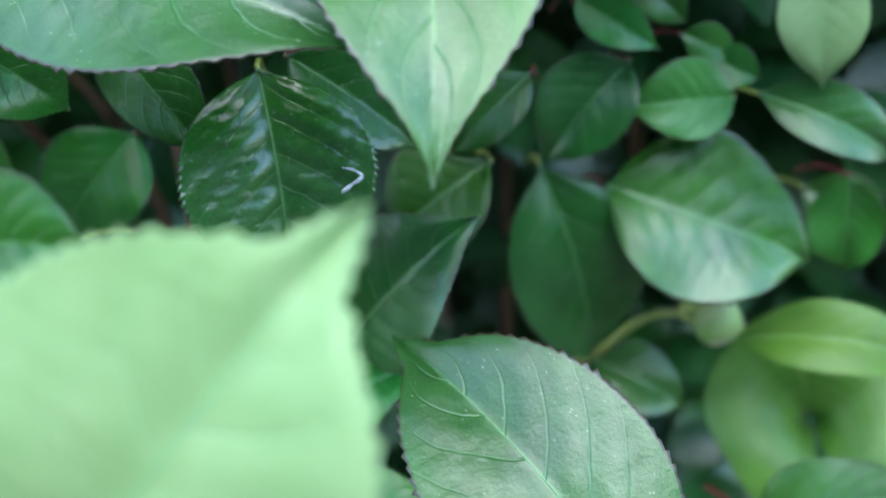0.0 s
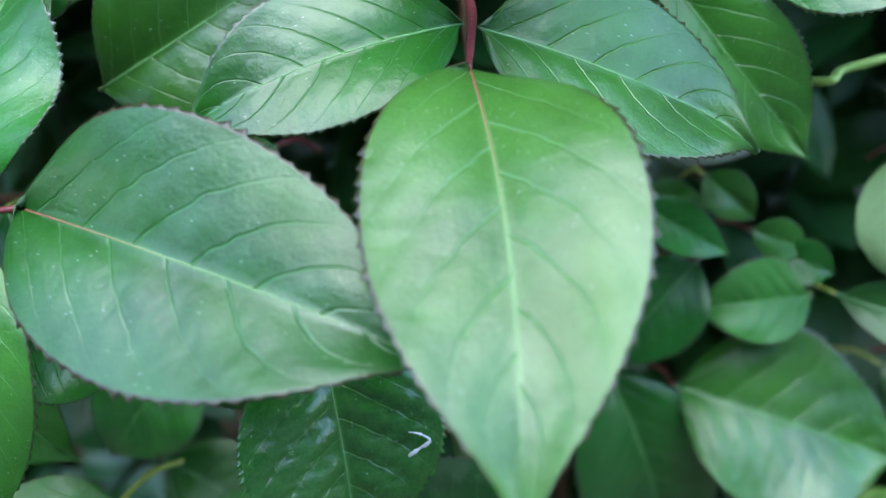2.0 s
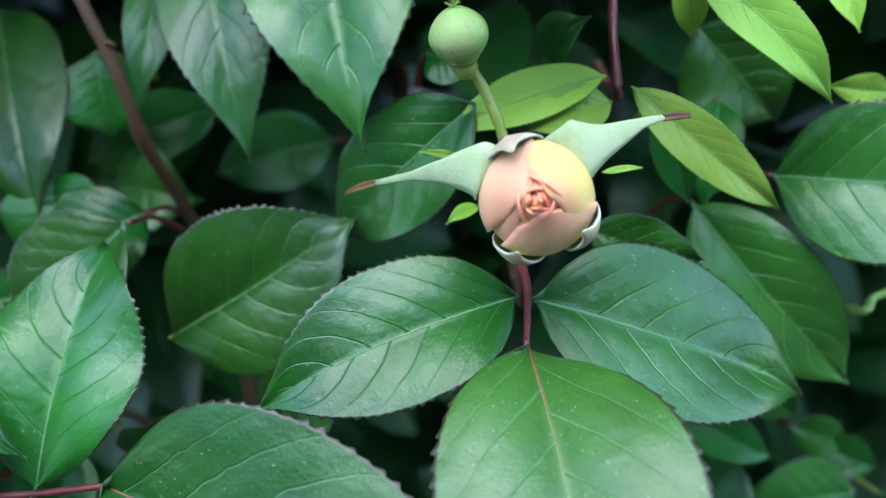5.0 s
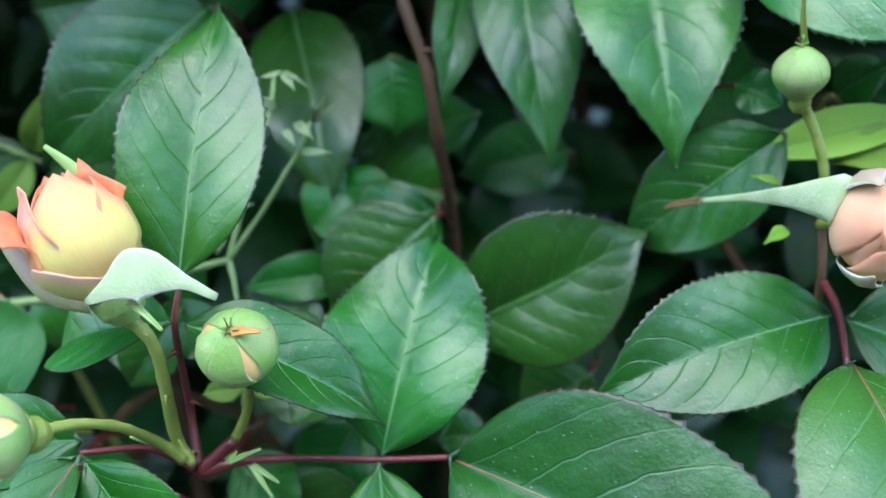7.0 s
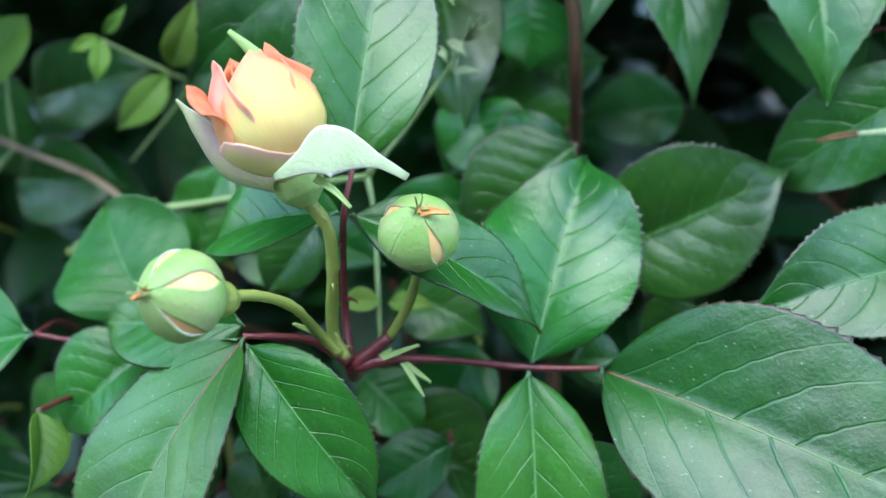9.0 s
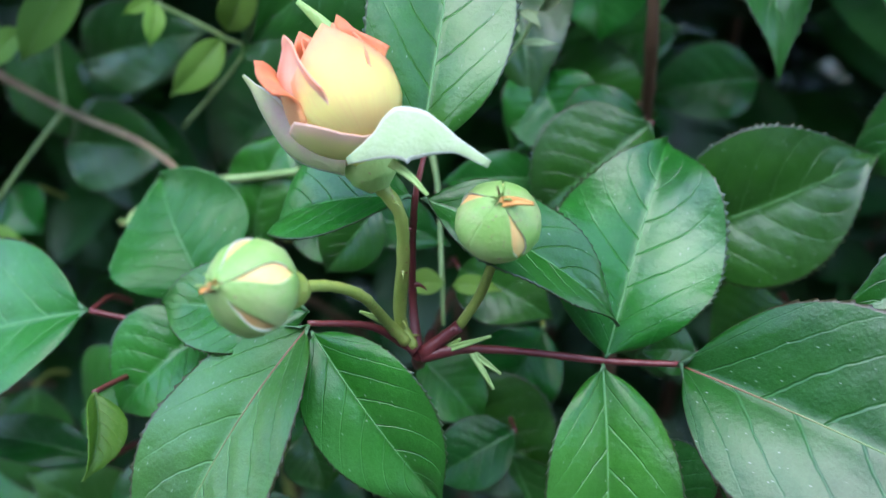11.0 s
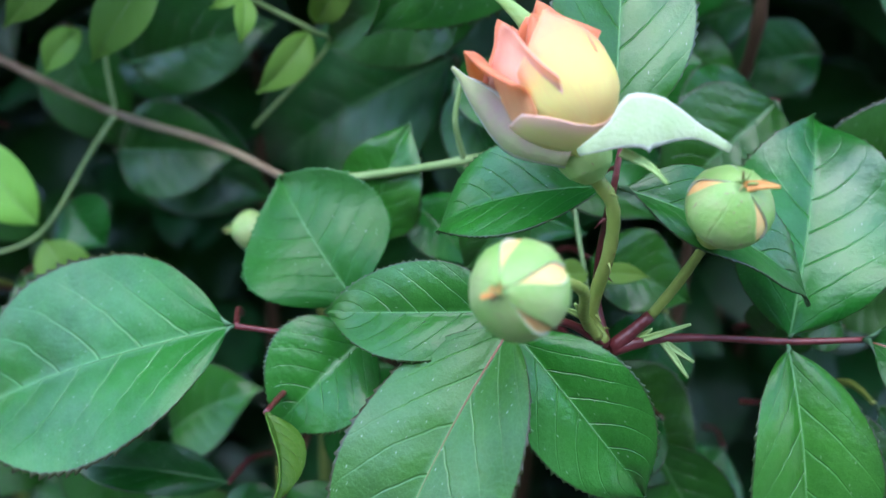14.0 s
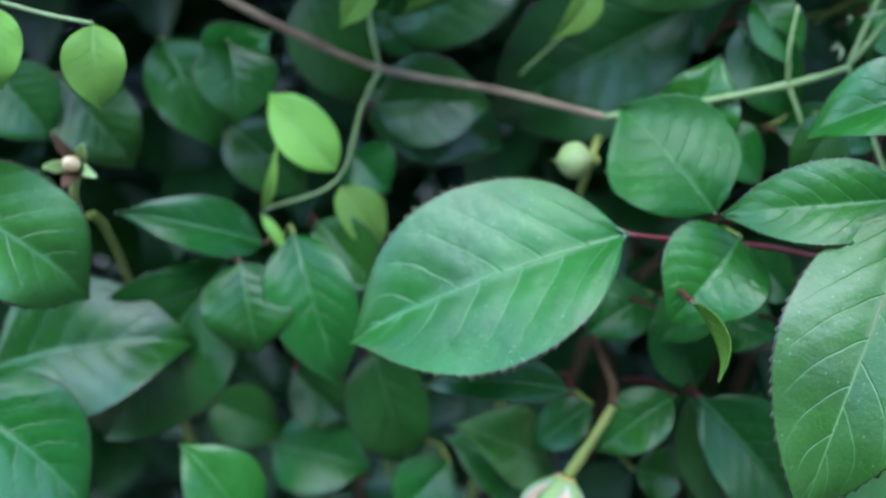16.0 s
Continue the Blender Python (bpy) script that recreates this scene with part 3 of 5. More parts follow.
PED_B = [(0.0102, 0.0762, 0.6922), (0.0162, 0.078, 0.6974), (0.0194, 0.077, 0.7043), (0.0217, 0.0732, 0.7141)]
tube("pedicel", front, PED_ROSE, [0.0012, 0.0011, 0.001, 0.001, 0.0013], stem_green, "yellow-green flower stalk")
tube("pedicel", front, PED_A, [0.0011, 0.0009, 0.0008, 0.0008, 0.0009], stem_green, "arched yellow-green bud stalk")
tube("pedicel", front, PED_B[1:], [0.0009, 0.0008, 0.0008], stem_green, "yellow-green bud stalk")
tube("stem", front, PED_B[:2], [0.0012, 0.001], stem_red)
RACHIS_R = [(0.0102, 0.0762, 0.692), (0.0172, 0.077, 0.6935), (0.0268, 0.079, 0.6926), (0.0401, 0.081, 0.6907), (0.0526, 0.080, 0.692)]
tube("leaf_stalk", front, RACHIS_R, [0.0012, 0.0008, 0.0006, 0.0006, 0.0005], stem_red, "dark red leaf stalk")
RACHIS_L = [(0.0091, 0.076, 0.6931), (0.0021, 0.075, 0.6978), (-0.0070, 0.0702, 0.7007)]
tube("leaf_stalk", front, RACHIS_L, [0.0009, 0.0006, 0.0005], stem_red, "dark red leaf stalk")
for root, tips in (((0.0135, 0.0768, 0.6929), ((0.0215, 0.074, 0.6985), (0.0165, 0.077, 0.6955))), ((0.0185, 0.0768, 0.6932), ((0.0225, 0.0735, 0.6885), (0.0235, 0.075, 0.6905))), ((0.005, 0.074, 0.6995), ((0.0028, 0.0715, 0.7035), (0.001, 0.072, 0.7025)))):
    for tip in tips:
        half = [(a + b) / 2 for a, b in zip(root, tip)]
        ribbon("stipule", front, [root, half, tip], [0.0009, 0.0007, 0.0001], (0, -0.8, 0.5), sepal_green, 0.5, rows=12, cols=5)
thorns(front, PED_ROSE, 5, 0.0022, stem_green, 3)
thorns(front, I_STEM, 4, 0.0026, stem_red, 8)
CAM_SIDE = (-0.05, -0.85, 0.5)

# the half-open flower
rose = new("flower")
rose.parent = front
rose_m = frame_of((0.0023, 0.0743, 0.7268), (-0.43, 0.34, 0.84), CAM_SIDE)
rose.matrix_basis = front.matrix_basis.inverted() @ rose_m
rose["label"] = "apricot and yellow rose flower half open"
RR, RH = 0.0082, 0.0204
for phi, half, scale, reach, flare, mat in ((-20, 80, 0.42, 0.97, 0.1, petal_coral), (-140, 80, 0.46, 1.0, 0.1, petal_coral), (-260, 80, 0.5, 0.98, 0.15, petal_coral),
                                             (-75, 65, 0.72, 0.98, 0.1, petal_pink), (120, 65, 0.76, 1.0, 0.2, petal_coral), (-170, 65, 0.78, 1.0, 0.15, petal_coral)):
    petal(rose, rose_m, phi, half, RR, RH, scale, reach, flare, mat, 0.5, point=0.05)
petal(rose, rose_m, 150, 50, RR, RH, 0.93, 1.0, 0.5, petal_coral, 0.55, point=0.16)
petal(rose, rose_m, -148, 48, RR, RH, 0.95, 1.0, 0.45, petal_coral, 0.55, point=0.16)
petal(rose, rose_m, -98, 46, RR, RH, 0.97, 0.86, 0.1, petal_pink, 0.5, point=0.08)
petal(rose, rose_m, 44, 40, RR, RH, 1.0, 0.97, 0.22, petal_blush, 0.55, point=0.08, brim=(0.8, 1.0, 1.04, 0.9))
petal(rose, rose_m, 84, 52, RR, RH, 1.05, 0.92, 0.6, petal_coral, 0.72, point=0.14)
petal(rose, rose_m, -28, 66, RR, RH, 1.03, 0.93, 0.05, petal_yellow, 0.5, point=0.1, brim=(0.86, 0.94, 1.0, 1.0, 0.98))
petal(rose, rose_m, -6, 74, RR, RH, 1.09, 1.0, 0.0, petal_outer, 0.6, brim=(0.24, 0.2, 0.17, 0.18, 0.25, 0.38, 0.5, 0.52))
turned("hip", front, frame_of((0.0034, 0.0744, 0.7243), (-0.4, 0.36, 0.84), CAM_SIDE), [(0.0014, -0.0016), (0.0034, 0.0002), (0.0041, 0.002), (0.0044, 0.0036)], sepal_green, label="green hip under the flower")
O = np.array(rose_m.translation)
rx, ry, rz = (np.array(rose_m.col[k][:3]) * (-1 if k == 0 else 1) for k in range(3))


def on_rose(a, b, c):
    return O + rx * a + ry * b + rz * c


ribbon("sepal", front, [on_rose(-0.0024, 0.004, 0.0012), on_rose(-0.0083, 0.0035, 0.0066), on_rose(-0.0106, 0.0022, 0.0132), on_rose(-0.0116, 0.001, 0.0168), on_rose(-0.0122, 0.0008, 0.0188)], [0.005, 0.0070, 0.0044, 0.0014, 0.0006], -rx * 0.5 + ry * 0.85, sepal_pink, -0.5, downy=True, label="green and pink sepal hugging the flower")
ribbon("sepal", front, [on_rose(-0.0016, 0.0064, 0.0014), on_rose(0.0036, 0.0088, 0.0018), on_rose(0.0072, 0.0090, 0.0020), on_rose(0.0100, 0.0089, 0.0008), on_rose(0.0138, 0.0087, -0.0024), on_rose(0.0170, 0.0086, -0.0064)], [0.0010, 0.0040, 0.0086, 0.0068, 0.0020, 0.0011], ry + rz * 0.3, sepal_pale, -0.2, sepal_green, downy=True, label="pale downy sepal bent away from the flower")
ribbon("sepal", front, [on_rose(0.002, -0.007, 0.004), on_rose(0.003, -0.009, 0.014), on_rose(0.0005, -0.0085, 0.022), on_rose(-0.0022, -0.009, 0.0275)], [0.005, 0.0045, 0.002, 0.0006], -ry, sepal_green, 0.3)
ribbon("sepal", front, [on_rose(0.004, 0.0055, -0.001), on_rose(0.0062, 0.008, -0.004), on_rose(0.0075, 0.0085, -0.0072)], [0.0013, 0.0008, 0.0003], ry, sepal_green, 0.3)
round_bud(front, (-0.0055, 0.0536, 0.7172), (-0.47, -0.75, 0.47), 0.0063, (0.2, 0.3, 1), turn=16, slits=(0.42, 0.26, 0.0, 0.04, 0.36))
round_bud(front, (0.0218, 0.0712, 0.7172), (0.05, -0.52, 0.85), 0.0060, (0, -1, -0.2), turn=0, slits=(0.02, 0.36, 0.1, 0.02, 0.34))

ribbon("sepal", front, [(0.0226, 0.0648, 0.7270), (0.0246, 0.0642, 0.7276), (0.0270, 0.0642, 0.7274)], [0.0014, 0.001, 0.0003], (0, -0.8, 0.6), tip_orange, 0.3, rows=14, cols=5, label="orange sepal tip standing off the bud")
ribbon("sepal", front, [(-0.0112, 0.0447, 0.7229), (-0.0123, 0.0442, 0.7226), (-0.0135, 0.0441, 0.7219)], [0.0013, 0.0009, 0.0003], (-0.2, -0.8, 0.6), tip_orange, 0.3, rows=12, cols=5, label="orange sepal tip standing off the bud")

# second shoot
second = thing("rose_shoot", (0.125, 0.32, 0.0), "rose shoot with a peach half-open flower and broad fresh leaves", "rose", ROSES)
tube("cane", second, [(0.125, 0.32, 0.0), (0.125, 0.32, 0.52), (0.121, 0.25, 0.655), (0.1206, 0.14, 0.688)], [0.004, 0.003, 0.0012, 0.0009], cane_brown)
tube("stem", second, [(0.1206, 0.14, 0.688), (0.1204, 0.114, 0.698), (0.1203, 0.108, 0.71), (0.1200, 0.112, 0.722)], [0.0008, 0.0008, 0.0008, 0.0008], cane_brown)
tube("leaf_stalk", second, [(0.1204, 0.107, 0.7105), (0.1208, 0.099, 0.7092), (0.1195, 0.0875, 0.7052)], [0.0009, 0.0007, 0.0005], stem_red, "dark red leaf stalk")
tube("pedicel", second, [(0.1200, 0.112, 0.722), (0.1197, 0.112, 0.7277), (0.1186, 0.1130, 0.7335), (0.1166, 0.115, 0.739), (0.1140, 0.115, 0.7435)], [0.0010, 0.0009, 0.0009, 0.0009, 0.001], stem_green, "yellow-green bud stalk")
tube("pedicel", second, [(0.1200, 0.112, 0.720), (0.121, 0.106, 0.7235), (0.1222, 0.0985, 0.7275)], [0.0011, 0.001, 0.0014], stem_green)
round_bud(second, (0.1140, 0.1148, 0.7437), (-0.12, -0.1, 1), 0.0047, (0, -1, 0.2), turn=10, slits=(0.03, 0.03, 0.03, 0.03, 0.03))
ribbon("sepal", second, [(0.1136, 0.1146, 0.753), (0.1128, 0.1142, 0.757), (0.1122, 0.114, 0.762)], [0.001, 0.0008, 0.0003], (0, -1, 0.3), stem_green, 0.4, rows=10, cols=5)
peach = new("flower")
peach.parent = second
AX = (-0.07, -0.93, 0.36)
peach_m = frame_of((0.1232, 0.0970, 0.7272), AX, (0, 0.3, 1))
peach.matrix_basis = second.matrix_basis.inverted() @ peach_m
peach["label"] = "peach rose flower half open seen from the front"
PR, PH = 0.0084, 0.0152
for k in range(9):
    petal(peach, peach_m, 137.5 * k, 95 - 3 * k, PR, PH, 0.12 + 0.065 * k, 1.1 - 0.012 * k, 0.1, petal_rosette if k < 4 else petal_peach, 0.5, 0.02, lean=0.35)
turned("petal", peach, peach_m, [(0.001, 0.0), (0.0014, PH * 0.8), (0.0008, PH * 1.04), (0.0003, PH * 1.08)], petal_rosette)
petal(peach, peach_m, 60, 85, PR, PH, 0.82, 1.08, -0.4, petal_peach, 0.17)
petal(peach, peach_m, 185, 85, PR, PH, 0.88, 1.06, -0.36, petal_peach, 0.19)
petal(peach, peach_m, -70, 75, PR, PH, 0.93, 1.02, -0.25, petal_peach, 0.23)
petal(peach, peach_m, 55, 72, PR, PH, 0.99, 1.0, -0.2, petal_yellow, 0.29)
petal(peach, peach_m, 160, 62, PR, PH, 1.01, 0.99, -0.28, petal_peach, 0.27)
petal(peach, peach_m, -60, 60, PR, PH, 1.02, 0.98, -0.28, petal_peach, 0.29)
turned("hip", second, peach_m, [(0.0014, -0.004), (0.0036, -0.002), (0.0042, 0.0005), (0.005, 0.002)], stem_green, label="green hip under the flower")
PO = np.array(peach_m.translation)
px, py, pz = (np.array(peach_m.col[k][:3]) for k in range(3))


def on_peach(angle, r, h):
    return PO + (px * math.sin(radians(angle)) + py * math.cos(radians(angle))) * r + pz * h


ribbon("sepal", second, [(0.1190, 0.0965, 0.7300), (0.1150, 0.0910, 0.7345), (0.1092, 0.0968, 0.7326), (0.1038, 0.1050, 0.7288), (0.0975, 0.1105, 0.7258)], [0.006, 0.0088, 0.0038, 0.0014, 0.0008], (-0.2, -0.9, 0.4), sepal_pale, -0.15, sepal_green, "long pale sepal spread away from the flower")
ribbon("sepal", second, [(0.0978, 0.1104, 0.7259), (0.0947, 0.1125, 0.7244), (0.0917, 0.1140, 0.7228)], [0.0009, 0.0011, 0.0004], (-0.2, -0.9, 0.4), tip_red, 0.3, rows=10, cols=5, label="brown-red sepal tip")
ribbon("sepal", second, [(0.1245, 0.0960, 0.7330), (0.1292, 0.0915, 0.7362), (0.1335, 0.0935, 0.7366), (0.1390, 0.0960, 0.7376), (0.1425, 0.0970, 0.7378)], [0.006, 0.0092, 0.0048, 0.0016, 0.0008], (0.1, -0.9, 0.4), sepal_pale, -0.15, sepal_green, "long pale sepal spread away from the flower")
ribbon("sepal", second, [(0.1423, 0.0970, 0.7378), (0.1445, 0.0975, 0.7377), (0.1465, 0.0980, 0.7374)], [0.0009, 0.001, 0.0004], (0.1, -0.9, 0.4), tip_red, 0.3, rows=10, cols=5, label="red sepal tip")
for ang, wide, long in ((338, 0.0095, 0.0122), (128, 0.0085, 0.0112), (205, 0.0085, 0.0112)):
    ribbon("sepal", second, [on_peach(ang, 0.003, 0.0), on_peach(ang, 0.0090, 0.004), on_peach(ang, 0.0101, 0.008), on_peach(ang, 0.0094, long), on_peach(ang, 0.0078, long + 0.002)], [0.006, wide, wide * 0.85, 0.0034, 0.0006], on_peach(ang, 1, 0) - PO, sepal_pink, -0.45, sepal_green, downy=True)

# shoots with a single bud
low_bud = thing("rose_shoot", (-0.03, 0.32, 0.0), "low rose shoot with a drooping salmon bud", "rose", ROSES)
tube("cane", low_bud, [(-0.03, 0.32, 0.0), (-0.03, 0.31, 0.45), (-0.04, 0.2, 0.62), (-0.0455, 0.11, 0.641), (-0.0485, 0.092, 0.6425)], [0.004, 0.003, 0.0012, 0.001, 0.001], cane_brown)
tube("pedicel", low_bud, [(-0.0485, 0.092, 0.6425), (-0.0548, 0.087, 0.6358), (-0.0591, 0.085, 0.6295)], [0.0010, 0.0011, 0.0014], stem_green)
low_m = frame_of((-0.0596, 0.0846, 0.6288), (-0.35, -0.45, -0.82), CAM_SIDE)
low_flower = turned("flower", low_bud, low_m, [(0.002, -0.001), (0.0046, 0.003), (0.005, 0.008), (0.0042, 0.013), (0.0015, 0.017)], petal_coral, label="salmon rose bud about to open")
for phi, mat in ((0, petal_pink), (120, petal_coral), (240, petal_pink)):
    petal(low_flower, low_m, phi, 75, 0.0072, 0.018, 1.0, 0.98, 0.02, mat, 0.45)
for k in range(5):
    ang = 72 * k + 54
    c, s = math.cos(radians(ang)), math.sin(radians(ang))
    lp = [low_m @ Vector((c * r, s * r, h)) for r, h in ((0.002, -0.001), (0.0072, 0.004), (0.0082, 0.010), (0.0072, 0.0165), (0.0078, 0.020))]
    ribbon("sepal", low_bud, lp, [0.004, 0.0044, 0.003, 0.0012, 0.0004], low_m.to_3x3() @ Vector((c, s, 0)), sepal_green, -0.5, downy=True)
yellow_bud = thing("rose_shoot", (0.17, 0.3, 0.0), "rose shoot with a small green bud and yellow-green leaves", "rose", ROSES)
tube("stem", yellow_bud, [(0.17, 0.3, 0.0), (0.168, 0.25, 0.3), (0.165, 0.18, 0.48), (0.1728, 0.146, 0.5368), (0.1845, 0.146, 0.5474), (0.1965, 0.146, 0.548)], [0.004, 0.003, 0.0018, 0.0014, 0.0012, 0.0012], stem_green)
round_bud(yellow_bud, (0.1972, 0.146, 0.5482), (0.85, -0.42, -0.1), 0.0074, (0, -0.6, 0.8), turn=30, slits=(0.3, 0.02, 0.02, 0.2, 0.02))
green_bud = thing("rose_shoot", (-0.06, 0.26, 0.0), "thin rose shoot with a tiny green bud", "rose", ROSES)
tube("stem", green_bud, [(-0.06, 0.26, 0.0), (-0.06, 0.24, 0.4), (-0.045, 0.15, 0.66), (-0.0505, 0.122, 0.6872)], [0.003, 0.002, 0.001, 0.0009], stem_green)
round_bud(green_bud, (-0.0512, 0.1215, 0.6876), (-0.9, -0.3, 0.15), 0.0040, (0, -0.6, 0.8), turn=30, slits=(0.02, 0.02, 0.02, 0.02, 0.02))
dry_bud = thing("rose_shoot", (-0.15, 0.27, 0.0), "spent rose shoot with a dried salmon bud", "rose", ROSES)
tube("stem", dry_bud, [(-0.15, 0.27, 0.0), (-0.15, 0.24, 0.4), (-0.158, 0.15, 0.64), (-0.1617, 0.125, 0.6758), (-0.160, 0.1235, 0.688)], [0.003, 0.002, 0.001, 0.0009, 0.0009], stem_green)
dry_m = frame_of((-0.1600, 0.1235, 0.688), (-0.2, -0.8, 0.5), CAM_SIDE)
turned("flower", dry_bud, dry_m, [(0.001, 0.0), (0.0017, 0.002), (0.0015, 0.004), (0.0004, 0.0055)], petal_pink, label="shrivelled salmon petals")
for k in range(5):
    ang = radians(72 * k)
    lp = [dry_m @ Vector((math.cos(ang) * r, math.sin(ang) * r, h)) for r, h in ((0.0015, 0.0), (0.0034, 0.003), (0.005 + 0.002 * (k % 2), 0.005))]
    ribbon("sepal", dry_bud, lp, [0.002, 0.0026, 0.0005], AX, sepal_green if k % 3 else cane_brown, 0.3, rows=10, cols=5)

# ---- branches that carry leaves alone ----
def branch(x, y, top, label, lean=0.0):
    ob = thing("rose_branch", (x, y, 0.0), label, "rose", "leafy branches of the rose bush")
    tube("cane", ob, [(x, y, 0.0), (x + lean * 0.4, y - 0.02, top * 0.55), (x + lean, y - 0.08, top)], [0.0045, 0.0035, 0.0016], cane_brown)
    return ob


upper = branch(0.10, 0.36, 0.80, "rose branch with dark green leaves hanging down", -0.01)
right = branch(0.24, 0.36, 0.74, "rose branch with mixed dark and yellow-green leaves", -0.04)
lower = branch(0.09, 0.36, 0.64, "low rose branch with glossy dark leaves", 0.02)
middle = branch(0.03, 0.36, 0.76, "rose branch with shaded bluish-green leaves", 0.01)
left = branch(-0.10, 0.36, 0.72, "rose branch with broad dull green leaves", 0.02)
lime = thing("rose_shoot", (0.16, 0.3, 0.0), "young rose shoot with narrow lime-green leaves", "rose", ROSES)
tube("cane", lime, [(0.16, 0.3, 0.0), (0.158, 0.33, 0.5), (0.149, 0.23, 0.69), (0.1415, 0.14, 0.7285)], [0.004, 0.003, 0.0012, 0.0009], cane_brown)
tube("stem", lime, [(0.1415, 0.14, 0.7285), (0.1405, 0.127, 0.7315), (0.1417, 0.139, 0.7423), (0.145, 0.150, 0.765)], [0.0009, 0.0009, 0.0008, 0.0007], stem_red)
old_cane = thing("rose_cane", (0.05, 0.2, 0.0), "bare brown woody rose cane", "rose cane", "shoots of the rose bush")
CANE = [(0.05, 0.2, 0.0), (0.05, 0.17, 0.45), (0.0500, 0.175, 0.660), (0.0500, 0.160, 0.700), (0.0483, 0.148, 0.7225), (0.0465, 0.147, 0.7389), (0.0422, 0.15, 0.7524), (0.0395, 0.155, 0.7638), (0.033, 0.165, 0.80)]
tube("stem", old_cane, CANE, [0.004, 0.003, 0.0014, 0.0014, 0.0014, 0.0014, 0.0013, 0.0013, 0.0012], cane_brown)
thorns(old_cane, CANE[3:], 5, 0.004, cane_brown, 21)

# ---- the climbing vine ----
vine = thing("climbing_vine", (-0.25, 0.30, 0.0), "thin climbing vine with small bright lime leaves through the bush", "vine")
VINE_A = [(-0.25, 0.30, 0.0), (-0.26, 0.28, 0.4), (-0.21, 0.22, 0.70), (-0.165, 0.186, 0.728), (-0.1342, 0.176, 0.7103), (-0.1139, 0.172, 0.7004), (-0.0941, 0.168, 0.6928), (-0.0671, 0.150, 0.6934), (-0.0468, 0.128, 0.6951)]
tube("stem", vine, VINE_A, [0.0016, 0.0014, 0.0012, 0.0011, 0.0011, 0.0011, 0.001, 0.0009, 0.0008], vine_brown)
tube("stem", vine, [(-0.0468, 0.128, 0.6951), (-0.0338, 0.122, 0.6996), (-0.0225, 0.117, 0.7039), (-0.0131, 0.113, 0.7077), (-0.0035, 0.1165, 0.7085), (0.0055, 0.124, 0.7075)], [0.0008, 0.0008, 0.0008, 0.0009, 0.0007, 0.0007], vine_green)
for line in ([(0.0055, 0.124, 0.7075), (0.0129, 0.126, 0.717), (0.0183, 0.127, 0.725), (0.0218, 0.128, 0.730), (0.0244, 0.129, 0.7353)],
             [(0.0055, 0.124, 0.7075), (0.0087, 0.126, 0.7166), (0.0128, 0.129, 0.7274), (0.0154, 0.136, 0.7375), (0.0156, 0.140, 0.7417)],
             [(0.0055, 0.124, 0.7075), (0.0077, 0.118, 0.7005), (0.0112, 0.100, 0.6824)],
             [(-0.0131, 0.113, 0.7077), (-0.0150, 0.112, 0.716), (-0.0140, 0.114, 0.724)],
             [(-0.0131, 0.113, 0.7077), (-0.0095, 0.111, 0.700), (-0.0080, 0.109, 0.694)],
             [(-0.0941, 0.168, 0.6928), (-0.0992, 0.160, 0.6857), (-0.1062, 0.141, 0.6748), (-0.1239, 0.143, 0.6665)],
             [(-0.0941, 0.168, 0.6928), (-0.096, 0.172, 0.702), (-0.097, 0.176, 0.712)],
             [(-0.210, 0.22, 0.700), (-0.1741, 0.120, 0.7242), (-0.1683, 0.120, 0.7232), (-0.159, 0.118, 0.7213), (-0.1513, 0.117, 0.720)],
             [(-0.0576, 0.147, 0.7278), (-0.0515, 0.150, 0.7235), (-0.0447, 0.152, 0.7192), (-0.0422, 0.155, 0.7143), (-0.060, 0.160, 0.6935)]):
    tube("tendril", vine, line, [0.0006, 0.0005, 0.0004], vine_green, sides=7)

# ---- leaves ----
# front shoot
leaf(front, (0.0520, 0.0800, 0.6920), (0.1142, 0.0470, 0.6846), 0.0366, (-0.2925, -0.5309, 0.7954), 0.06, 0.2, leaf_new, rib='red', bow=0.0)
leaf(front, (0.0405, 0.0810, 0.6911), (0.0496, 0.1120, 0.7187), 0.0283, (-0.0220, -0.6617, 0.7495), 0.08, 0.2, leaf_old, bow=0.0)
leaf(front, (0.0400, 0.0800, 0.6909), (0.0435, 0.0580, 0.6486), 0.0225, (0.1605, -0.6391, 0.7522), 0.08, 0.2, leaf_old, bow=0.0)
leaf(front, (0.0092, 0.0810, 0.7185), (0.0424, 0.0790, 0.7000), 0.0158, (0.4254, -0.4101, 0.8068), 0.1, 0.25, leaf_old)
leaf(front, (0.0083, 0.0860, 0.7234), (0.0111, 0.1220, 0.7610), 0.0238, (0.1372, -0.7210, 0.6792), 0.05, 0.15, leaf_old, bow=0.0)
leaf(front, (0.0081, 0.0810, 0.7187), (-0.0190, 0.0920, 0.7050), 0.0164, (-0.5324, -0.3622, 0.7651), 0.12, 0.2, leaf_old)
leaf(front, (-0.0065, 0.0700, 0.7007), (-0.0296, 0.0450, 0.6526), 0.0285, (-0.4841, -0.6585, 0.5763), 0.1, 0.12, leaf_new, rib='red', bow=0.0)
leaf(front, (-0.0065, 0.0700, 0.6995), (0.0158, 0.0620, 0.6732), 0.0186, (-0.1200, -0.7500, 0.6500), 0.12, 0.2, leaf_old, bow=0.0)
leaf(front, (-0.0074, 0.0730, 0.7010), (-0.0369, 0.0820, 0.6944), 0.0159, (-0.3000, -0.7200, 0.6200), 0.08, 0.2, leaf_old)
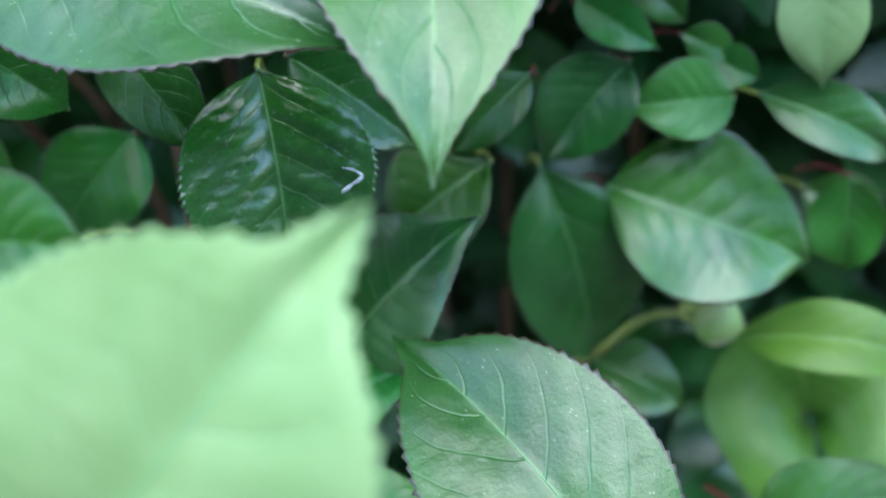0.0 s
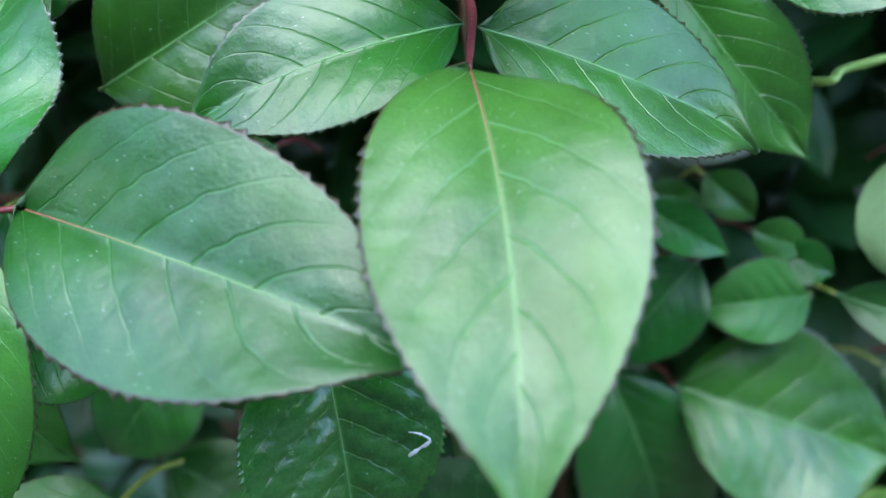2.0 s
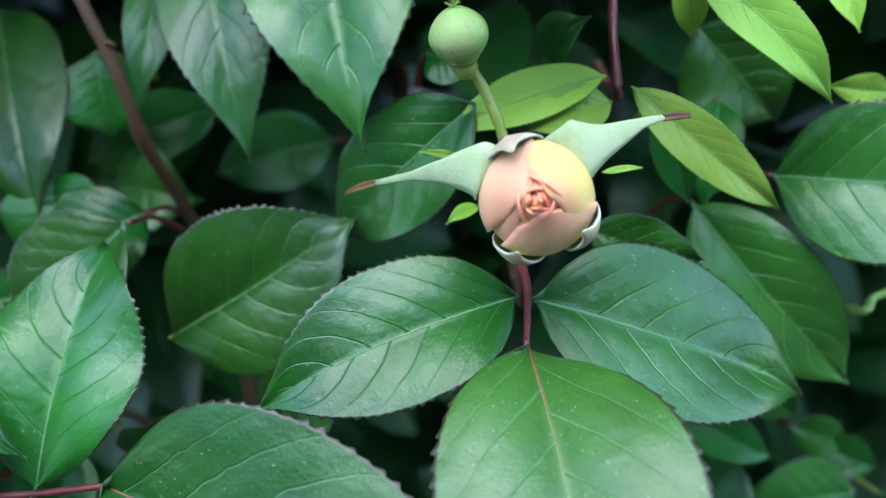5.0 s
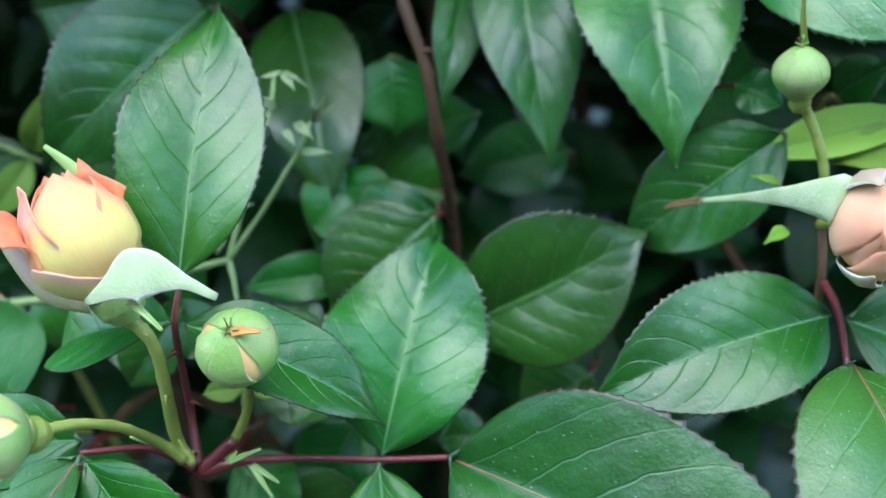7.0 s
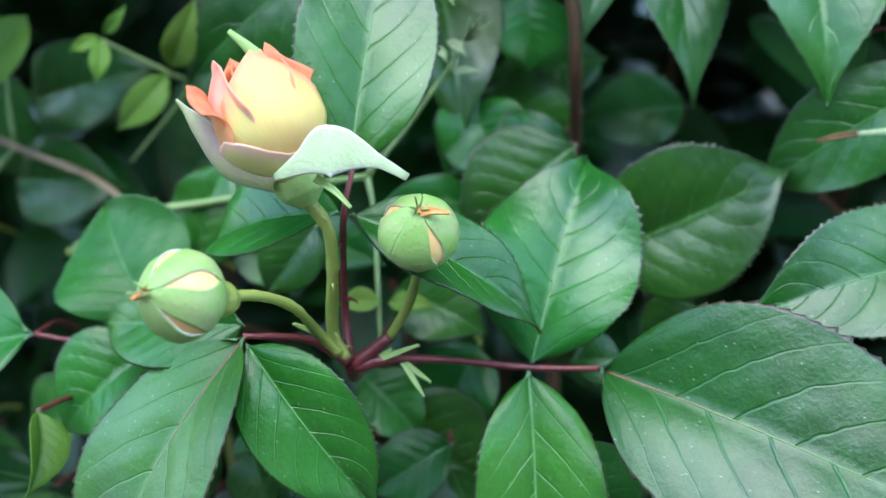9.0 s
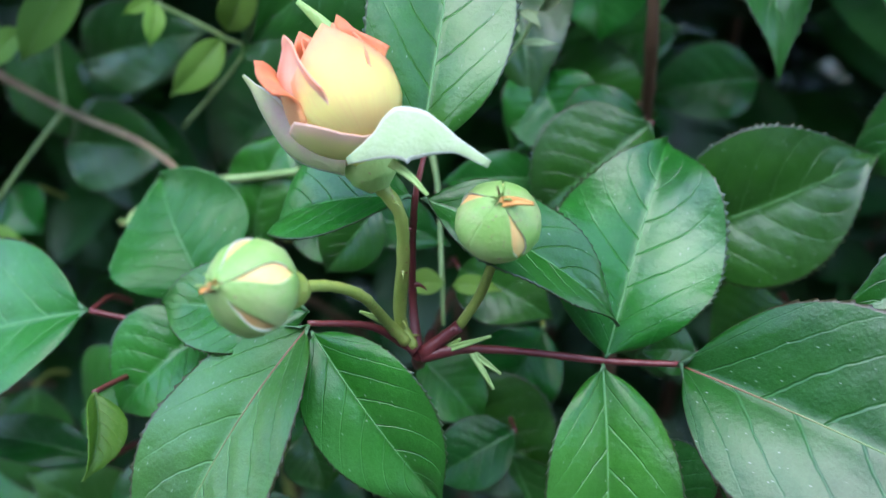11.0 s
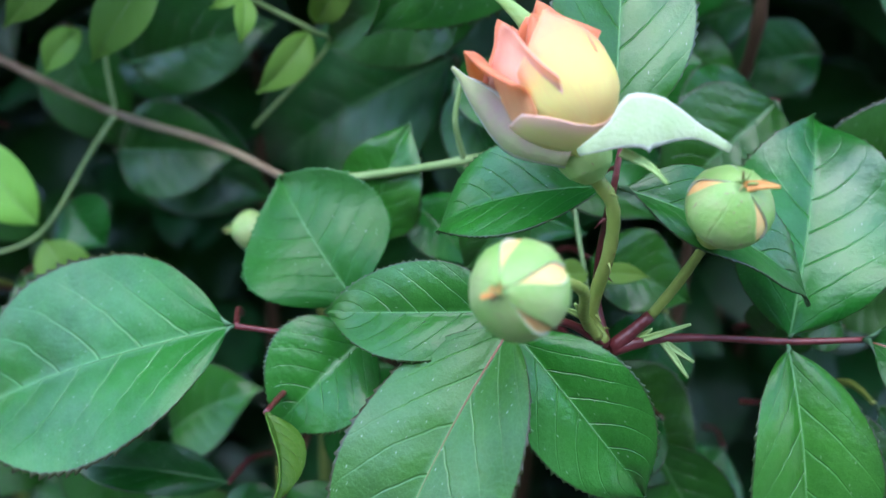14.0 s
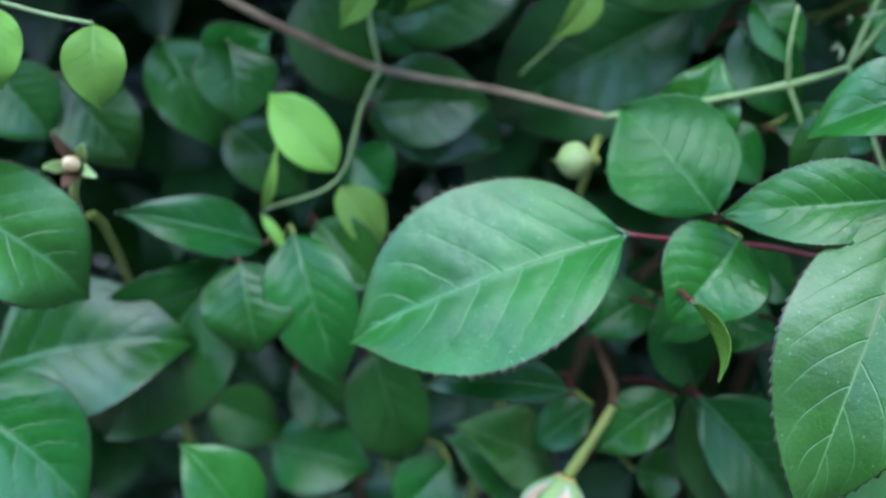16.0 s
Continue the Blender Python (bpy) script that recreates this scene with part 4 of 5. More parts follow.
# second shoot
leaf(second, (0.1194, 0.0980, 0.7090), (0.0770, 0.0850, 0.7010), 0.0235, (0.0644, -0.6666, 0.7426), 0.08, 0.15, leaf_old)
leaf(second, (0.1213, 0.0980, 0.7083), (0.1684, 0.1000, 0.6833), 0.0292, (0.4044, -0.5689, 0.7161), 0.08, 0.15, leaf_old)
leaf(second, (0.1197, 0.0870, 0.7067), (0.1220, 0.0230, 0.6790), 0.0345, (-0.0235, -0.3972, 0.9174), 0.08, 0.12, leaf_new, rib='red', bow=-0.03)
leaf(second, (0.1330, 0.1150, 0.7112), (0.1528, 0.1120, 0.7045), 0.0114, (-0.0359, -0.9476, 0.3174), 0.1, 0.2, leaf_old)
leaf(second, (0.1140, 0.1120, 0.7191), (0.1087, 0.1060, 0.7194), 0.0027, (0.4023, -0.3113, 0.8609), 0.1, 0.2, leaf_lime)
leaf(second, (0.1116, 0.1120, 0.7284), (0.1056, 0.1080, 0.7315), 0.0013, (0.6400, -0.6822, 0.3536), 0.1, 0.2, leaf_lime)
leaf(second, (0.1351, 0.1100, 0.7241), (0.1412, 0.1080, 0.7253), 0.0012, (-0.3438, -0.6582, 0.6697), 0.1, 0.2, leaf_lime)
# upper branch
leaf(upper, (0.0552, 0.1750, 0.7572), (0.0491, 0.1470, 0.7316), 0.0115, (0.2058, -0.6856, 0.6983), 0.1, 0.2, leaf_old)
leaf(upper, (0.0656, 0.1720, 0.7644), (0.0721, 0.1330, 0.7233), 0.0221, (0.0374, -0.7223, 0.6906), 0.1, 0.2, leaf_old)
leaf(upper, (0.0909, 0.1650, 0.7686), (0.0949, 0.1200, 0.7295), 0.0327, (-0.0807, -0.6575, 0.7491), 0.1, 0.2, leaf_old)
leaf(upper, (0.1157, 0.1240, 0.7334), (0.0866, 0.1300, 0.7060), 0.0213, (-0.4324, -0.8601, 0.2705), 0.1, 0.15, leaf_old)
leaf(upper, (0.0530, 0.1210, 0.6930), (0.0910, 0.1250, 0.7126), 0.0310, (-0.1700, -0.9300, 0.2900), 0.06, 0.15, leaf_old)
leaf(upper, (0.1041, 0.1350, 0.7651), (0.1586, 0.1150, 0.7650), 0.0331, (-0.2921, -0.7990, 0.5256), 0.1, 0.15, leaf_old)
leaf(upper, (0.1075, 0.1350, 0.7394), (0.1163, 0.1300, 0.7363), 0.0093, (-0.1988, -0.7430, 0.6391), 0.1, 0.15, leaf_old)
leaf(upper, (0.1291, 0.1400, 0.7350), (0.1361, 0.1300, 0.7448), 0.0102, (-0.8585, -0.5035, 0.0970), 0.1, 0.15, leaf_old)
# right branch
leaf(right, (0.1550, 0.1320, 0.7064), (0.1836, 0.1180, 0.6702), 0.0222, (-0.1088, -0.9529, 0.2830), 0.1, 0.2, leaf_old)
leaf(right, (0.1695, 0.1300, 0.7114), (0.2111, 0.1150, 0.7107), 0.0286, (-0.2758, -0.7917, 0.5452), 0.1, 0.15, leaf_old)
leaf(right, (0.1496, 0.1350, 0.7257), (0.1542, 0.1300, 0.7069), 0.0082, (-0.1641, -0.9627, 0.2151), 0.1, 0.2, leaf_old)
leaf(right, (0.1618, 0.1600, 0.7326), (0.1782, 0.1550, 0.7118), 0.0226, (-0.0686, -0.9811, 0.1811), 0.1, 0.2, leaf_old)
leaf(right, (0.1644, 0.1500, 0.7199), (0.1579, 0.1350, 0.7033), 0.0103, (-0.1361, -0.7079, 0.6931), 0.1, 0.2, leaf_old)
leaf(right, (0.1966, 0.1400, 0.6229), (0.1683, 0.1380, 0.6224), 0.0196, (0.0488, -0.8261, 0.5614), 0.1, 0.25, leaf_new)
leaf(right, (0.1560, 0.1420, 0.6493), (0.1756, 0.1350, 0.6388), 0.0120, (-0.1043, -0.9071, 0.4078), 0.1, 0.2, leaf_old)
leaf(right, (0.2085, 0.1350, 0.6612), (0.2112, 0.1250, 0.6324), 0.0186, (-0.2965, -0.9105, 0.2881), 0.1, 0.1, leaf_pale)
leaf(right, (0.2001, 0.1350, 0.6265), (0.2354, 0.1300, 0.6098), 0.0165, (0.1549, -0.8065, 0.5705), 0.2, 0.3, leaf_new)
leaf(right, (0.2314, 0.1420, 0.5973), (0.2343, 0.1380, 0.5673), 0.0190, (-0.3415, -0.9354, 0.0917), 0.1, 0.2, leaf_old)
leaf(right, (0.1842, 0.1500, 0.6354), (0.1982, 0.1500, 0.6295), 0.0098, (0.1560, -0.9142, 0.3740), 0.1, 0.2, leaf_old)
leaf(right, (0.1735, 0.1550, 0.6482), (0.1852, 0.1500, 0.6383), 0.0109, (-0.1018, -0.9307, 0.3514), 0.1, 0.2, leaf_old)
leaf(right, (0.1927, 0.1500, 0.6290), (0.2039, 0.1450, 0.6249), 0.0112, (-0.2023, -0.8524, 0.4822), 0.1, 0.2, leaf_old)
leaf(right, (0.1593, 0.1600, 0.6429), (0.1755, 0.1500, 0.6355), 0.0121, (-0.2800, -0.8216, 0.4966), 0.1, 0.2, leaf_old)
leaf(right, (0.2320, 0.1700, 0.5752), (0.2562, 0.1600, 0.5626), 0.0202, (-0.1180, -0.8759, 0.4678), 0.1, 0.2, leaf_old)
leaf(right, (0.2079, 0.1380, 0.5444), (0.2624, 0.1200, 0.5453), 0.0200, (-0.1815, -0.5110, 0.8402), 0.2, 0.3, leaf_yellow)
leaf(right, (0.2007, 0.0850, 0.5283), (0.2402, 0.0700, 0.5557), 0.0225, (-0.6188, -0.3293, 0.7132), 0.1, 0.15, leaf_old)
# lower branch
leaf(lower, (0.0921, 0.0850, 0.6631), (0.0953, 0.0700, 0.6238), 0.0341, (0.3071, -0.8808, 0.3603), 0.12, 0.15, leaf_glossy, ripple=3.0, bow=0.0)
leaf(lower, (0.1029, 0.0880, 0.5951), (0.1295, 0.0830, 0.6305), 0.0310, (-0.3000, -0.6600, 0.6800), 0.1, 0.2, leaf_old)
leaf(lower, (0.0971, 0.0900, 0.5764), (0.1194, 0.0850, 0.5908), 0.0194, (-0.5200, -0.6117, 0.5962), 0.1, 0.2, leaf_old)
leaf(lower, (0.1352, 0.1120, 0.6248), (0.1118, 0.1080, 0.6064), 0.0256, (-0.3872, -0.6659, 0.6377), 0.1, 0.2, leaf_old)
leaf(lower, (0.0953, 0.0980, 0.6588), (0.1200, 0.0950, 0.6392), 0.0183, (0.3704, -0.7269, 0.5783), 0.1, 0.2, leaf_old)
leaf(lower, (0.1440, 0.1180, 0.6428), (0.1266, 0.1130, 0.6268), 0.0140, (-0.3126, -0.7533, 0.5786), 0.1, 0.2, leaf_old)
leaf(lower, (0.1489, 0.1380, 0.6071), (0.1652, 0.1300, 0.5454), 0.0363, (0.1500, -0.8500, 0.5000), 0.1, 0.15, leaf_old)
leaf(lower, (0.1654, 0.1360, 0.6012), (0.2188, 0.1250, 0.5827), 0.0443, (0.0976, -0.7057, 0.7018), 0.08, 0.1, leaf_old)
leaf(lower, (0.1704, 0.1420, 0.6331), (0.1495, 0.1370, 0.6080), 0.0229, (-0.2674, -0.8772, 0.3988), 0.1, 0.2, leaf_old)
leaf(lower, (0.1677, 0.1400, 0.5357), (0.1944, 0.1300, 0.5255), 0.0206, (0.0647, -0.6263, 0.7769), 0.1, 0.2, leaf_old)
leaf(lower, (0.1549, 0.0100, 0.6023), (0.1134, 0.0620, 0.6204), 0.0370, (-0.1000, -0.5000, 0.8600), 0.08, 0.15, leaf_new, blunt=0.6, drip=0.1, bow=0.03)
leaf(lower, (0.0935, 0.0650, 0.5616), (0.1200, 0.0600, 0.5758), 0.0211, (-0.4859, -0.4436, 0.7531), 0.1, 0.15, leaf_old)
leaf(lower, (0.0857, -0.0261, 0.6648), (0.1167, -0.0121, 0.6994), 0.0370, (-0.1375, -0.8694, 0.4745), 0.08, 0.12, leaf_pale, blunt=0.55, drip=0.11, bow=0.0)
leaf(lower, (0.0697, 0.0081, 0.6835), (0.0850, 0.0131, 0.6778), 0.0148, (0.4348, -0.7318, 0.5248), 0.1, 0.08, leaf_old)
leaf(lower, (0.0450, 0.0734, 0.6785), (0.0607, 0.0784, 0.6594), 0.0158, (0.5981, -0.7444, 0.2969), 0.1, 0.15, leaf_old)
leaf(lower, (0.0643, 0.0920, 0.6693), (0.0815, 0.0830, 0.6465), 0.0153, (0.3006, -0.7876, 0.5379), 0.1, 0.15, leaf_old)
leaf(lower, (0.0531, 0.1300, 0.6251), (0.0330, 0.1200, 0.6030), 0.0258, (-0.0110, -0.9069, 0.4213), 0.1, 0.15, leaf_old)
leaf(lower, (0.0402, 0.1300, 0.5926), (0.0718, 0.1200, 0.5711), 0.0246, (0.3399, -0.5575, 0.7574), 0.1, 0.15, leaf_old)
leaf(lower, (0.0714, 0.1200, 0.5672), (0.0486, 0.1200, 0.5865), 0.0243, (0.5221, -0.5896, 0.6163), 0.1, 0.15, leaf_old)
leaf(lower, (0.0268, 0.1500, 0.6101), (0.0450, 0.1400, 0.5919), 0.0218, (0.2268, -0.7398, 0.6335), 0.1, 0.15, leaf_old)
leaf(lower, (0.0324, 0.0500, 0.6349), (0.0517, 0.0500, 0.6257), 0.0160, (0.3920, -0.4156, 0.8207), 0.1, 0.15, leaf_old)
# lime
leaf(lime, (0.1382, 0.1250, 0.7356), (0.1086, 0.1240, 0.7282), 0.0099, (-0.1410, -0.7337, 0.6647), 0.1, 0.2, leaf_lime)
leaf(lime, (0.1387, 0.1220, 0.7319), (0.1235, 0.1200, 0.7287), 0.0089, (-0.0485, -0.7271, 0.6849), 0.1, 0.2, leaf_lime)
leaf(lime, (0.1419, 0.1220, 0.7343), (0.1662, 0.1140, 0.7121), 0.0088, (-0.0292, -0.9501, 0.3106), 0.12, 0.25, leaf_lime)
leaf(lime, (0.1535, 0.1280, 0.7524), (0.1756, 0.1180, 0.7295), 0.0099, (0.0622, -0.8916, 0.4485), 0.12, 0.25, leaf_lime)
leaf(lime, (0.1531, 0.1300, 0.7510), (0.1537, 0.1300, 0.7394), 0.0060, (-0.1041, -0.9945, -0.0052), 0.12, 0.25, leaf_lime)
leaf(lime, (0.1783, 0.1300, 0.7498), (0.1792, 0.1200, 0.7407), 0.0058, (-0.3616, -0.6461, 0.6722), 0.12, 0.25, leaf_lime)
leaf(lime, (0.1941, 0.1400, 0.7221), (0.1825, 0.1400, 0.7243), 0.0062, (0.0460, -0.9685, 0.2448), 0.12, 0.25, leaf_lime)
# middle branch
leaf(middle, (0.0118, 0.1820, 0.7450), (0.0244, 0.1420, 0.7104), 0.0247, (0.0632, -0.6418, 0.7643), 0.1, 0.2, leaf_old)
leaf(middle, (0.0005, 0.1550, 0.7525), (-0.0313, 0.1280, 0.7265), 0.0319, (0.3773, -0.8331, 0.4045), 0.1, 0.15, leaf_old)
leaf(middle, (0.0569, 0.1780, 0.7192), (0.0255, 0.1720, 0.7109), 0.0160, (0.0680, -0.9123, 0.4038), 0.1, 0.2, leaf_old)
leaf(middle, (0.0802, 0.1900, 0.7036), (0.0506, 0.1850, 0.6997), 0.0194, (0.0811, -0.8643, 0.4964), 0.1, 0.2, leaf_old)
leaf(middle, (0.0482, 0.1280, 0.7147), (0.0258, 0.1220, 0.6949), 0.0255, (-0.2307, -0.8273, 0.5122), 0.1, 0.2, leaf_old)
leaf(middle, (0.0288, 0.1300, 0.7002), (0.0070, 0.1260, 0.6999), 0.0105, (0.1253, -0.7340, 0.6675), 0.1, 0.2, leaf_old)
leaf(middle, (0.0061, 0.1280, 0.6964), (0.0265, 0.1200, 0.6927), 0.0119, (-0.0756, -0.5695, 0.8185), 0.1, 0.2, leaf_old)
leaf(middle, (0.0305, 0.1500, 0.7149), (0.0206, 0.1400, 0.7009), 0.0190, (0.1532, -0.8524, 0.4999), 0.1, 0.2, leaf_old)
leaf(middle, (0.0368, 0.1650, 0.7377), (0.0376, 0.1600, 0.7205), 0.0194, (0.1526, -0.9472, 0.2819), 0.1, 0.2, leaf_old)
leaf(middle, (-0.0456, 0.1700, 0.7486), (-0.0172, 0.1600, 0.7554), 0.0191, (-0.3586, -0.9225, 0.1428), 0.1, 0.2, leaf_old)
leaf(middle, (0.0124, 0.1150, 0.6863), (0.0320, 0.1080, 0.6808), 0.0165, (-0.0098, -0.6353, 0.7722), 0.1, 0.2, leaf_old)
leaf(middle, (0.0304, 0.1180, 0.6717), (0.0202, 0.1100, 0.6527), 0.0186, (-0.1144, -0.8920, 0.4374), 0.1, 0.2, leaf_old)
leaf(middle, (0.0064, 0.1050, 0.6706), (0.0194, 0.1000, 0.6595), 0.0147, (0.3370, -0.6490, 0.6820), 0.1, 0.2, leaf_old)
leaf(middle, (0.0262, 0.0950, 0.6624), (0.0101, 0.0900, 0.6527), 0.0140, (-0.1873, -0.7132, 0.6755), 0.1, 0.2, leaf_old)
leaf(middle, (-0.0027, 0.1100, 0.7022), (-0.0126, 0.1050, 0.6890), 0.0127, (-0.0726, -0.9137, 0.3998), 0.1, 0.2, leaf_old)
leaf(middle, (0.0486, 0.1100, 0.6709), (0.0530, 0.1050, 0.6853), 0.0139, (-0.5163, -0.8457, -0.1350), 0.1, 0.2, leaf_old)
leaf(middle, (0.0814, 0.1300, 0.6750), (0.0657, 0.1250, 0.6652), 0.0193, (-0.1972, -0.7080, 0.6781), 0.1, 0.2, leaf_old)
leaf(middle, (-0.0922, 0.1780, 0.7020), (-0.0556, 0.1700, 0.7149), 0.0220, (-0.2737, -0.9425, 0.1920), 0.1, 0.2, leaf_old)
leaf(middle, (-0.0955, 0.1680, 0.6832), (-0.0650, 0.1650, 0.6844), 0.0223, (-0.1041, -0.8880, 0.4479), 0.1, 0.2, leaf_old)
leaf(middle, (-0.0141, 0.0900, 0.6624), (-0.0091, 0.0850, 0.6513), 0.0125, (0.3910, -0.7603, 0.5187), 0.1, 0.2, leaf_old)
leaf(middle, (0.0249, 0.1500, 0.7160), (0.0348, 0.1400, 0.6999), 0.0191, (-0.0368, -0.8587, 0.5112), 0.1, 0.2, leaf_old)
leaf(middle, (0.0478, 0.1400, 0.7112), (0.0288, 0.1300, 0.7038), 0.0201, (0.1266, -0.7339, 0.6674), 0.1, 0.2, leaf_old)
leaf(middle, (0.0586, 0.1000, 0.6809), (0.0488, 0.1000, 0.6802), 0.0102, (-0.0491, -0.6906, 0.7215), 0.1, 0.2, leaf_old)
leaf(middle, (0.0277, 0.1700, 0.7069), (0.0526, 0.1600, 0.7042), 0.0241, (-0.2917, -0.8467, 0.4451), 0.1, 0.2, leaf_old)
# left branch
leaf(left, (-0.0520, 0.0870, 0.6880), (-0.1059, 0.0920, 0.6629), 0.0374, (-0.3902, -0.5669, 0.7255), 0.07, 0.12, leaf_new, bow=0.0, blunt=0.85)
leaf(left, (-0.0318, 0.0950, 0.6873), (-0.0478, 0.1150, 0.7030), 0.0280, (-0.1749, -0.6904, 0.7020), 0.1, 0.1, leaf_dull)
leaf(left, (-0.0312, 0.1200, 0.6867), (-0.0236, 0.1250, 0.7099), 0.0185, (-0.3437, -0.8882, 0.3048), 0.1, 0.1, leaf_old)
leaf(left, (-0.0144, 0.1650, 0.7096), (-0.0618, 0.1850, 0.6709), 0.0392, (-0.5085, -0.8402, 0.1884), 0.1, 0.15, leaf_old)
leaf(left, (-0.0067, 0.1500, 0.7353), (-0.0429, 0.1550, 0.7152), 0.0272, (-0.2597, -0.9368, 0.2346), 0.1, 0.15, leaf_old)
leaf(left, (-0.0973, 0.1820, 0.6835), (-0.0585, 0.1750, 0.6668), 0.0269, (-0.0130, -0.9328, 0.3601), 0.1, 0.15, leaf_old)
leaf(left, (-0.1115, 0.1900, 0.7072), (-0.0981, 0.1830, 0.6764), 0.0227, (0.0483, -0.9694, 0.2407), 0.1, 0.15, leaf_old)
leaf(left, (-0.0976, 0.1880, 0.7018), (-0.0652, 0.1820, 0.7019), 0.0225, (-0.1718, -0.9201, 0.3520), 0.1, 0.15, leaf_old)
leaf(left, (-0.1481, 0.1750, 0.6988), (-0.1356, 0.1650, 0.6727), 0.0200, (0.1716, -0.8901, 0.4223), 0.1, 0.15, leaf_old)
leaf(left, (-0.1336, 0.1680, 0.6788), (-0.1132, 0.1600, 0.6618), 0.0181, (0.0309, -0.8893, 0.4564), 0.1, 0.15, leaf_old)
leaf(left, (-0.1232, 0.1320, 0.6635), (-0.1547, 0.1280, 0.6747), 0.0135, (0.3239, -0.6622, 0.6757), 0.1, 0.2, leaf_old)
leaf(left, (-0.1162, 0.1250, 0.6698), (-0.1070, 0.1080, 0.6384), 0.0205, (-0.0880, -0.8868, 0.4537), 0.1, 0.2, leaf_old)
leaf(left, (-0.1856, 0.1200, 0.6395), (-0.1397, 0.1220, 0.6438), 0.0330, (-0.0434, -0.6435, 0.7642), 0.1, 0.15, leaf_old)
leaf(left, (-0.1319, 0.1350, 0.6584), (-0.1661, 0.1280, 0.6104), 0.0330, (-0.0991, -0.9721, 0.2127), 0.1, 0.2, leaf_old)
leaf(left, (-0.1829, 0.1000, 0.6952), (-0.1565, 0.1050, 0.6666), 0.0258, (0.5922, -0.6822, 0.4288), 0.1, 0.2, leaf_new)
leaf(left, (-0.1866, 0.1000, 0.6479), (-0.1598, 0.0900, 0.6225), 0.0274, (0.3999, -0.6260, 0.6695), 0.1, 0.2, leaf_old)
leaf(left, (-0.1290, 0.1000, 0.6048), (-0.1433, 0.1080, 0.6253), 0.0186, (0.3997, -0.7248, 0.5612), 0.1, 0.2, leaf_old)
leaf(left, (-0.0980, 0.1350, 0.6297), (-0.0898, 0.1250, 0.5980), 0.0212, (0.0953, -0.9420, 0.3219), 0.1, 0.2, leaf_old)
leaf(left, (-0.0548, 0.1050, 0.6054), (-0.0820, 0.1100, 0.6215), 0.0181, (0.2452, -0.7270, 0.6414), 0.1, 0.2, leaf_new)
leaf(left, (-0.0578, 0.0930, 0.6465), (-0.0904, 0.0960, 0.6476), 0.0102, (-0.0254, -0.5622, 0.8266), 0.15, 0.3, leaf_old)
leaf(left, (-0.0498, 0.1020, 0.6354), (-0.0636, 0.1000, 0.6248), 0.0114, (-0.4392, -0.5893, 0.6781), 0.1, 0.2, leaf_old)
leaf(left, (-0.0335, 0.0950, 0.6423), (-0.0509, 0.0920, 0.6299), 0.0139, (-0.3589, -0.6561, 0.6639), 0.1, 0.2, leaf_old)
leaf(left, (-0.0302, 0.0900, 0.6455), (-0.0062, 0.0820, 0.6171), 0.0221, (0.1779, -0.8977, 0.4032), 0.1, 0.2, leaf_old)
leaf(left, (-0.0331, 0.1180, 0.6544), (-0.0500, 0.1130, 0.6471), 0.0149, (-0.1548, -0.6111, 0.7762), 0.1, 0.2, leaf_old)
leaf(left, (-0.0372, 0.1050, 0.6590), (-0.0260, 0.1000, 0.6392), 0.0151, (0.0895, -0.9525, 0.2911), 0.1, 0.2, leaf_old)
leaf(left, (-0.0228, 0.1000, 0.6764), (-0.0087, 0.1000, 0.6632), 0.0109, (0.3593, -0.8516, 0.3817), 0.1, 0.2, leaf_old)
leaf(left, (-0.1262, 0.1500, 0.5873), (-0.0978, 0.1400, 0.5856), 0.0240, (-0.1863, -0.6519, 0.7351), 0.1, 0.2, leaf_old)
leaf(left, (-0.1429, 0.1550, 0.6006), (-0.1228, 0.1500, 0.5912), 0.0175, (0.1095, -0.7627, 0.6374), 0.1, 0.2, leaf_old)
leaf(left, (-0.1188, 0.1500, 0.6127), (-0.1038, 0.1450, 0.5981), 0.0171, (0.1960, -0.8489, 0.4908), 0.1, 0.2, leaf_old)
leaf(left, (-0.0942, 0.1250, 0.5948), (-0.0771, 0.1200, 0.6000), 0.0168, (-0.3788, -0.4945, 0.7823), 0.1, 0.2, leaf_old)
leaf(left, (-0.0115, 0.1180, 0.6955), (0.0107, 0.1120, 0.6934), 0.0121, (-0.1235, -0.7044, 0.6990), 0.1, 0.2, leaf_old)
leaf(left, (-0.1111, 0.1400, 0.6649), (-0.0955, 0.1300, 0.6497), 0.0149, (-0.0568, -0.8600, 0.5072), 0.1, 0.2, leaf_old)
leaf(left, (-0.1025, 0.1500, 0.6780), (-0.0932, 0.1450, 0.6695), 0.0151, (-0.0603, -0.8878, 0.4562), 0.1, 0.2, leaf_old)
leaf(left, (-0.0138, 0.1400, 0.7128), (-0.0015, 0.1300, 0.6918), 0.0156, (-0.3736, -0.9031, 0.2119), 0.1, 0.2, leaf_old)
leaf(left, (-0.1719, 0.1650, 0.6935), (-0.1555, 0.1600, 0.6701), 0.0208, (0.2680, -0.8865, 0.3773), 0.1, 0.2, leaf_old)
leaf(left, (-0.1856, 0.1600, 0.6968), (-0.1719, 0.1550, 0.6802), 0.0199, (0.2162, -0.8714, 0.4403), 0.1, 0.2, leaf_old)
leaf(left, (-0.1772, 0.1350, 0.6808), (-0.1682, 0.1300, 0.6705), 0.0112, (0.2226, -0.7859, 0.5769), 0.1, 0.2, leaf_old)
leaf(left, (-0.1353, 0.1700, 0.6913), (-0.1206, 0.1650, 0.7029), 0.0195, (-0.3918, -0.9144, 0.1019), 0.1, 0.2, leaf_old)
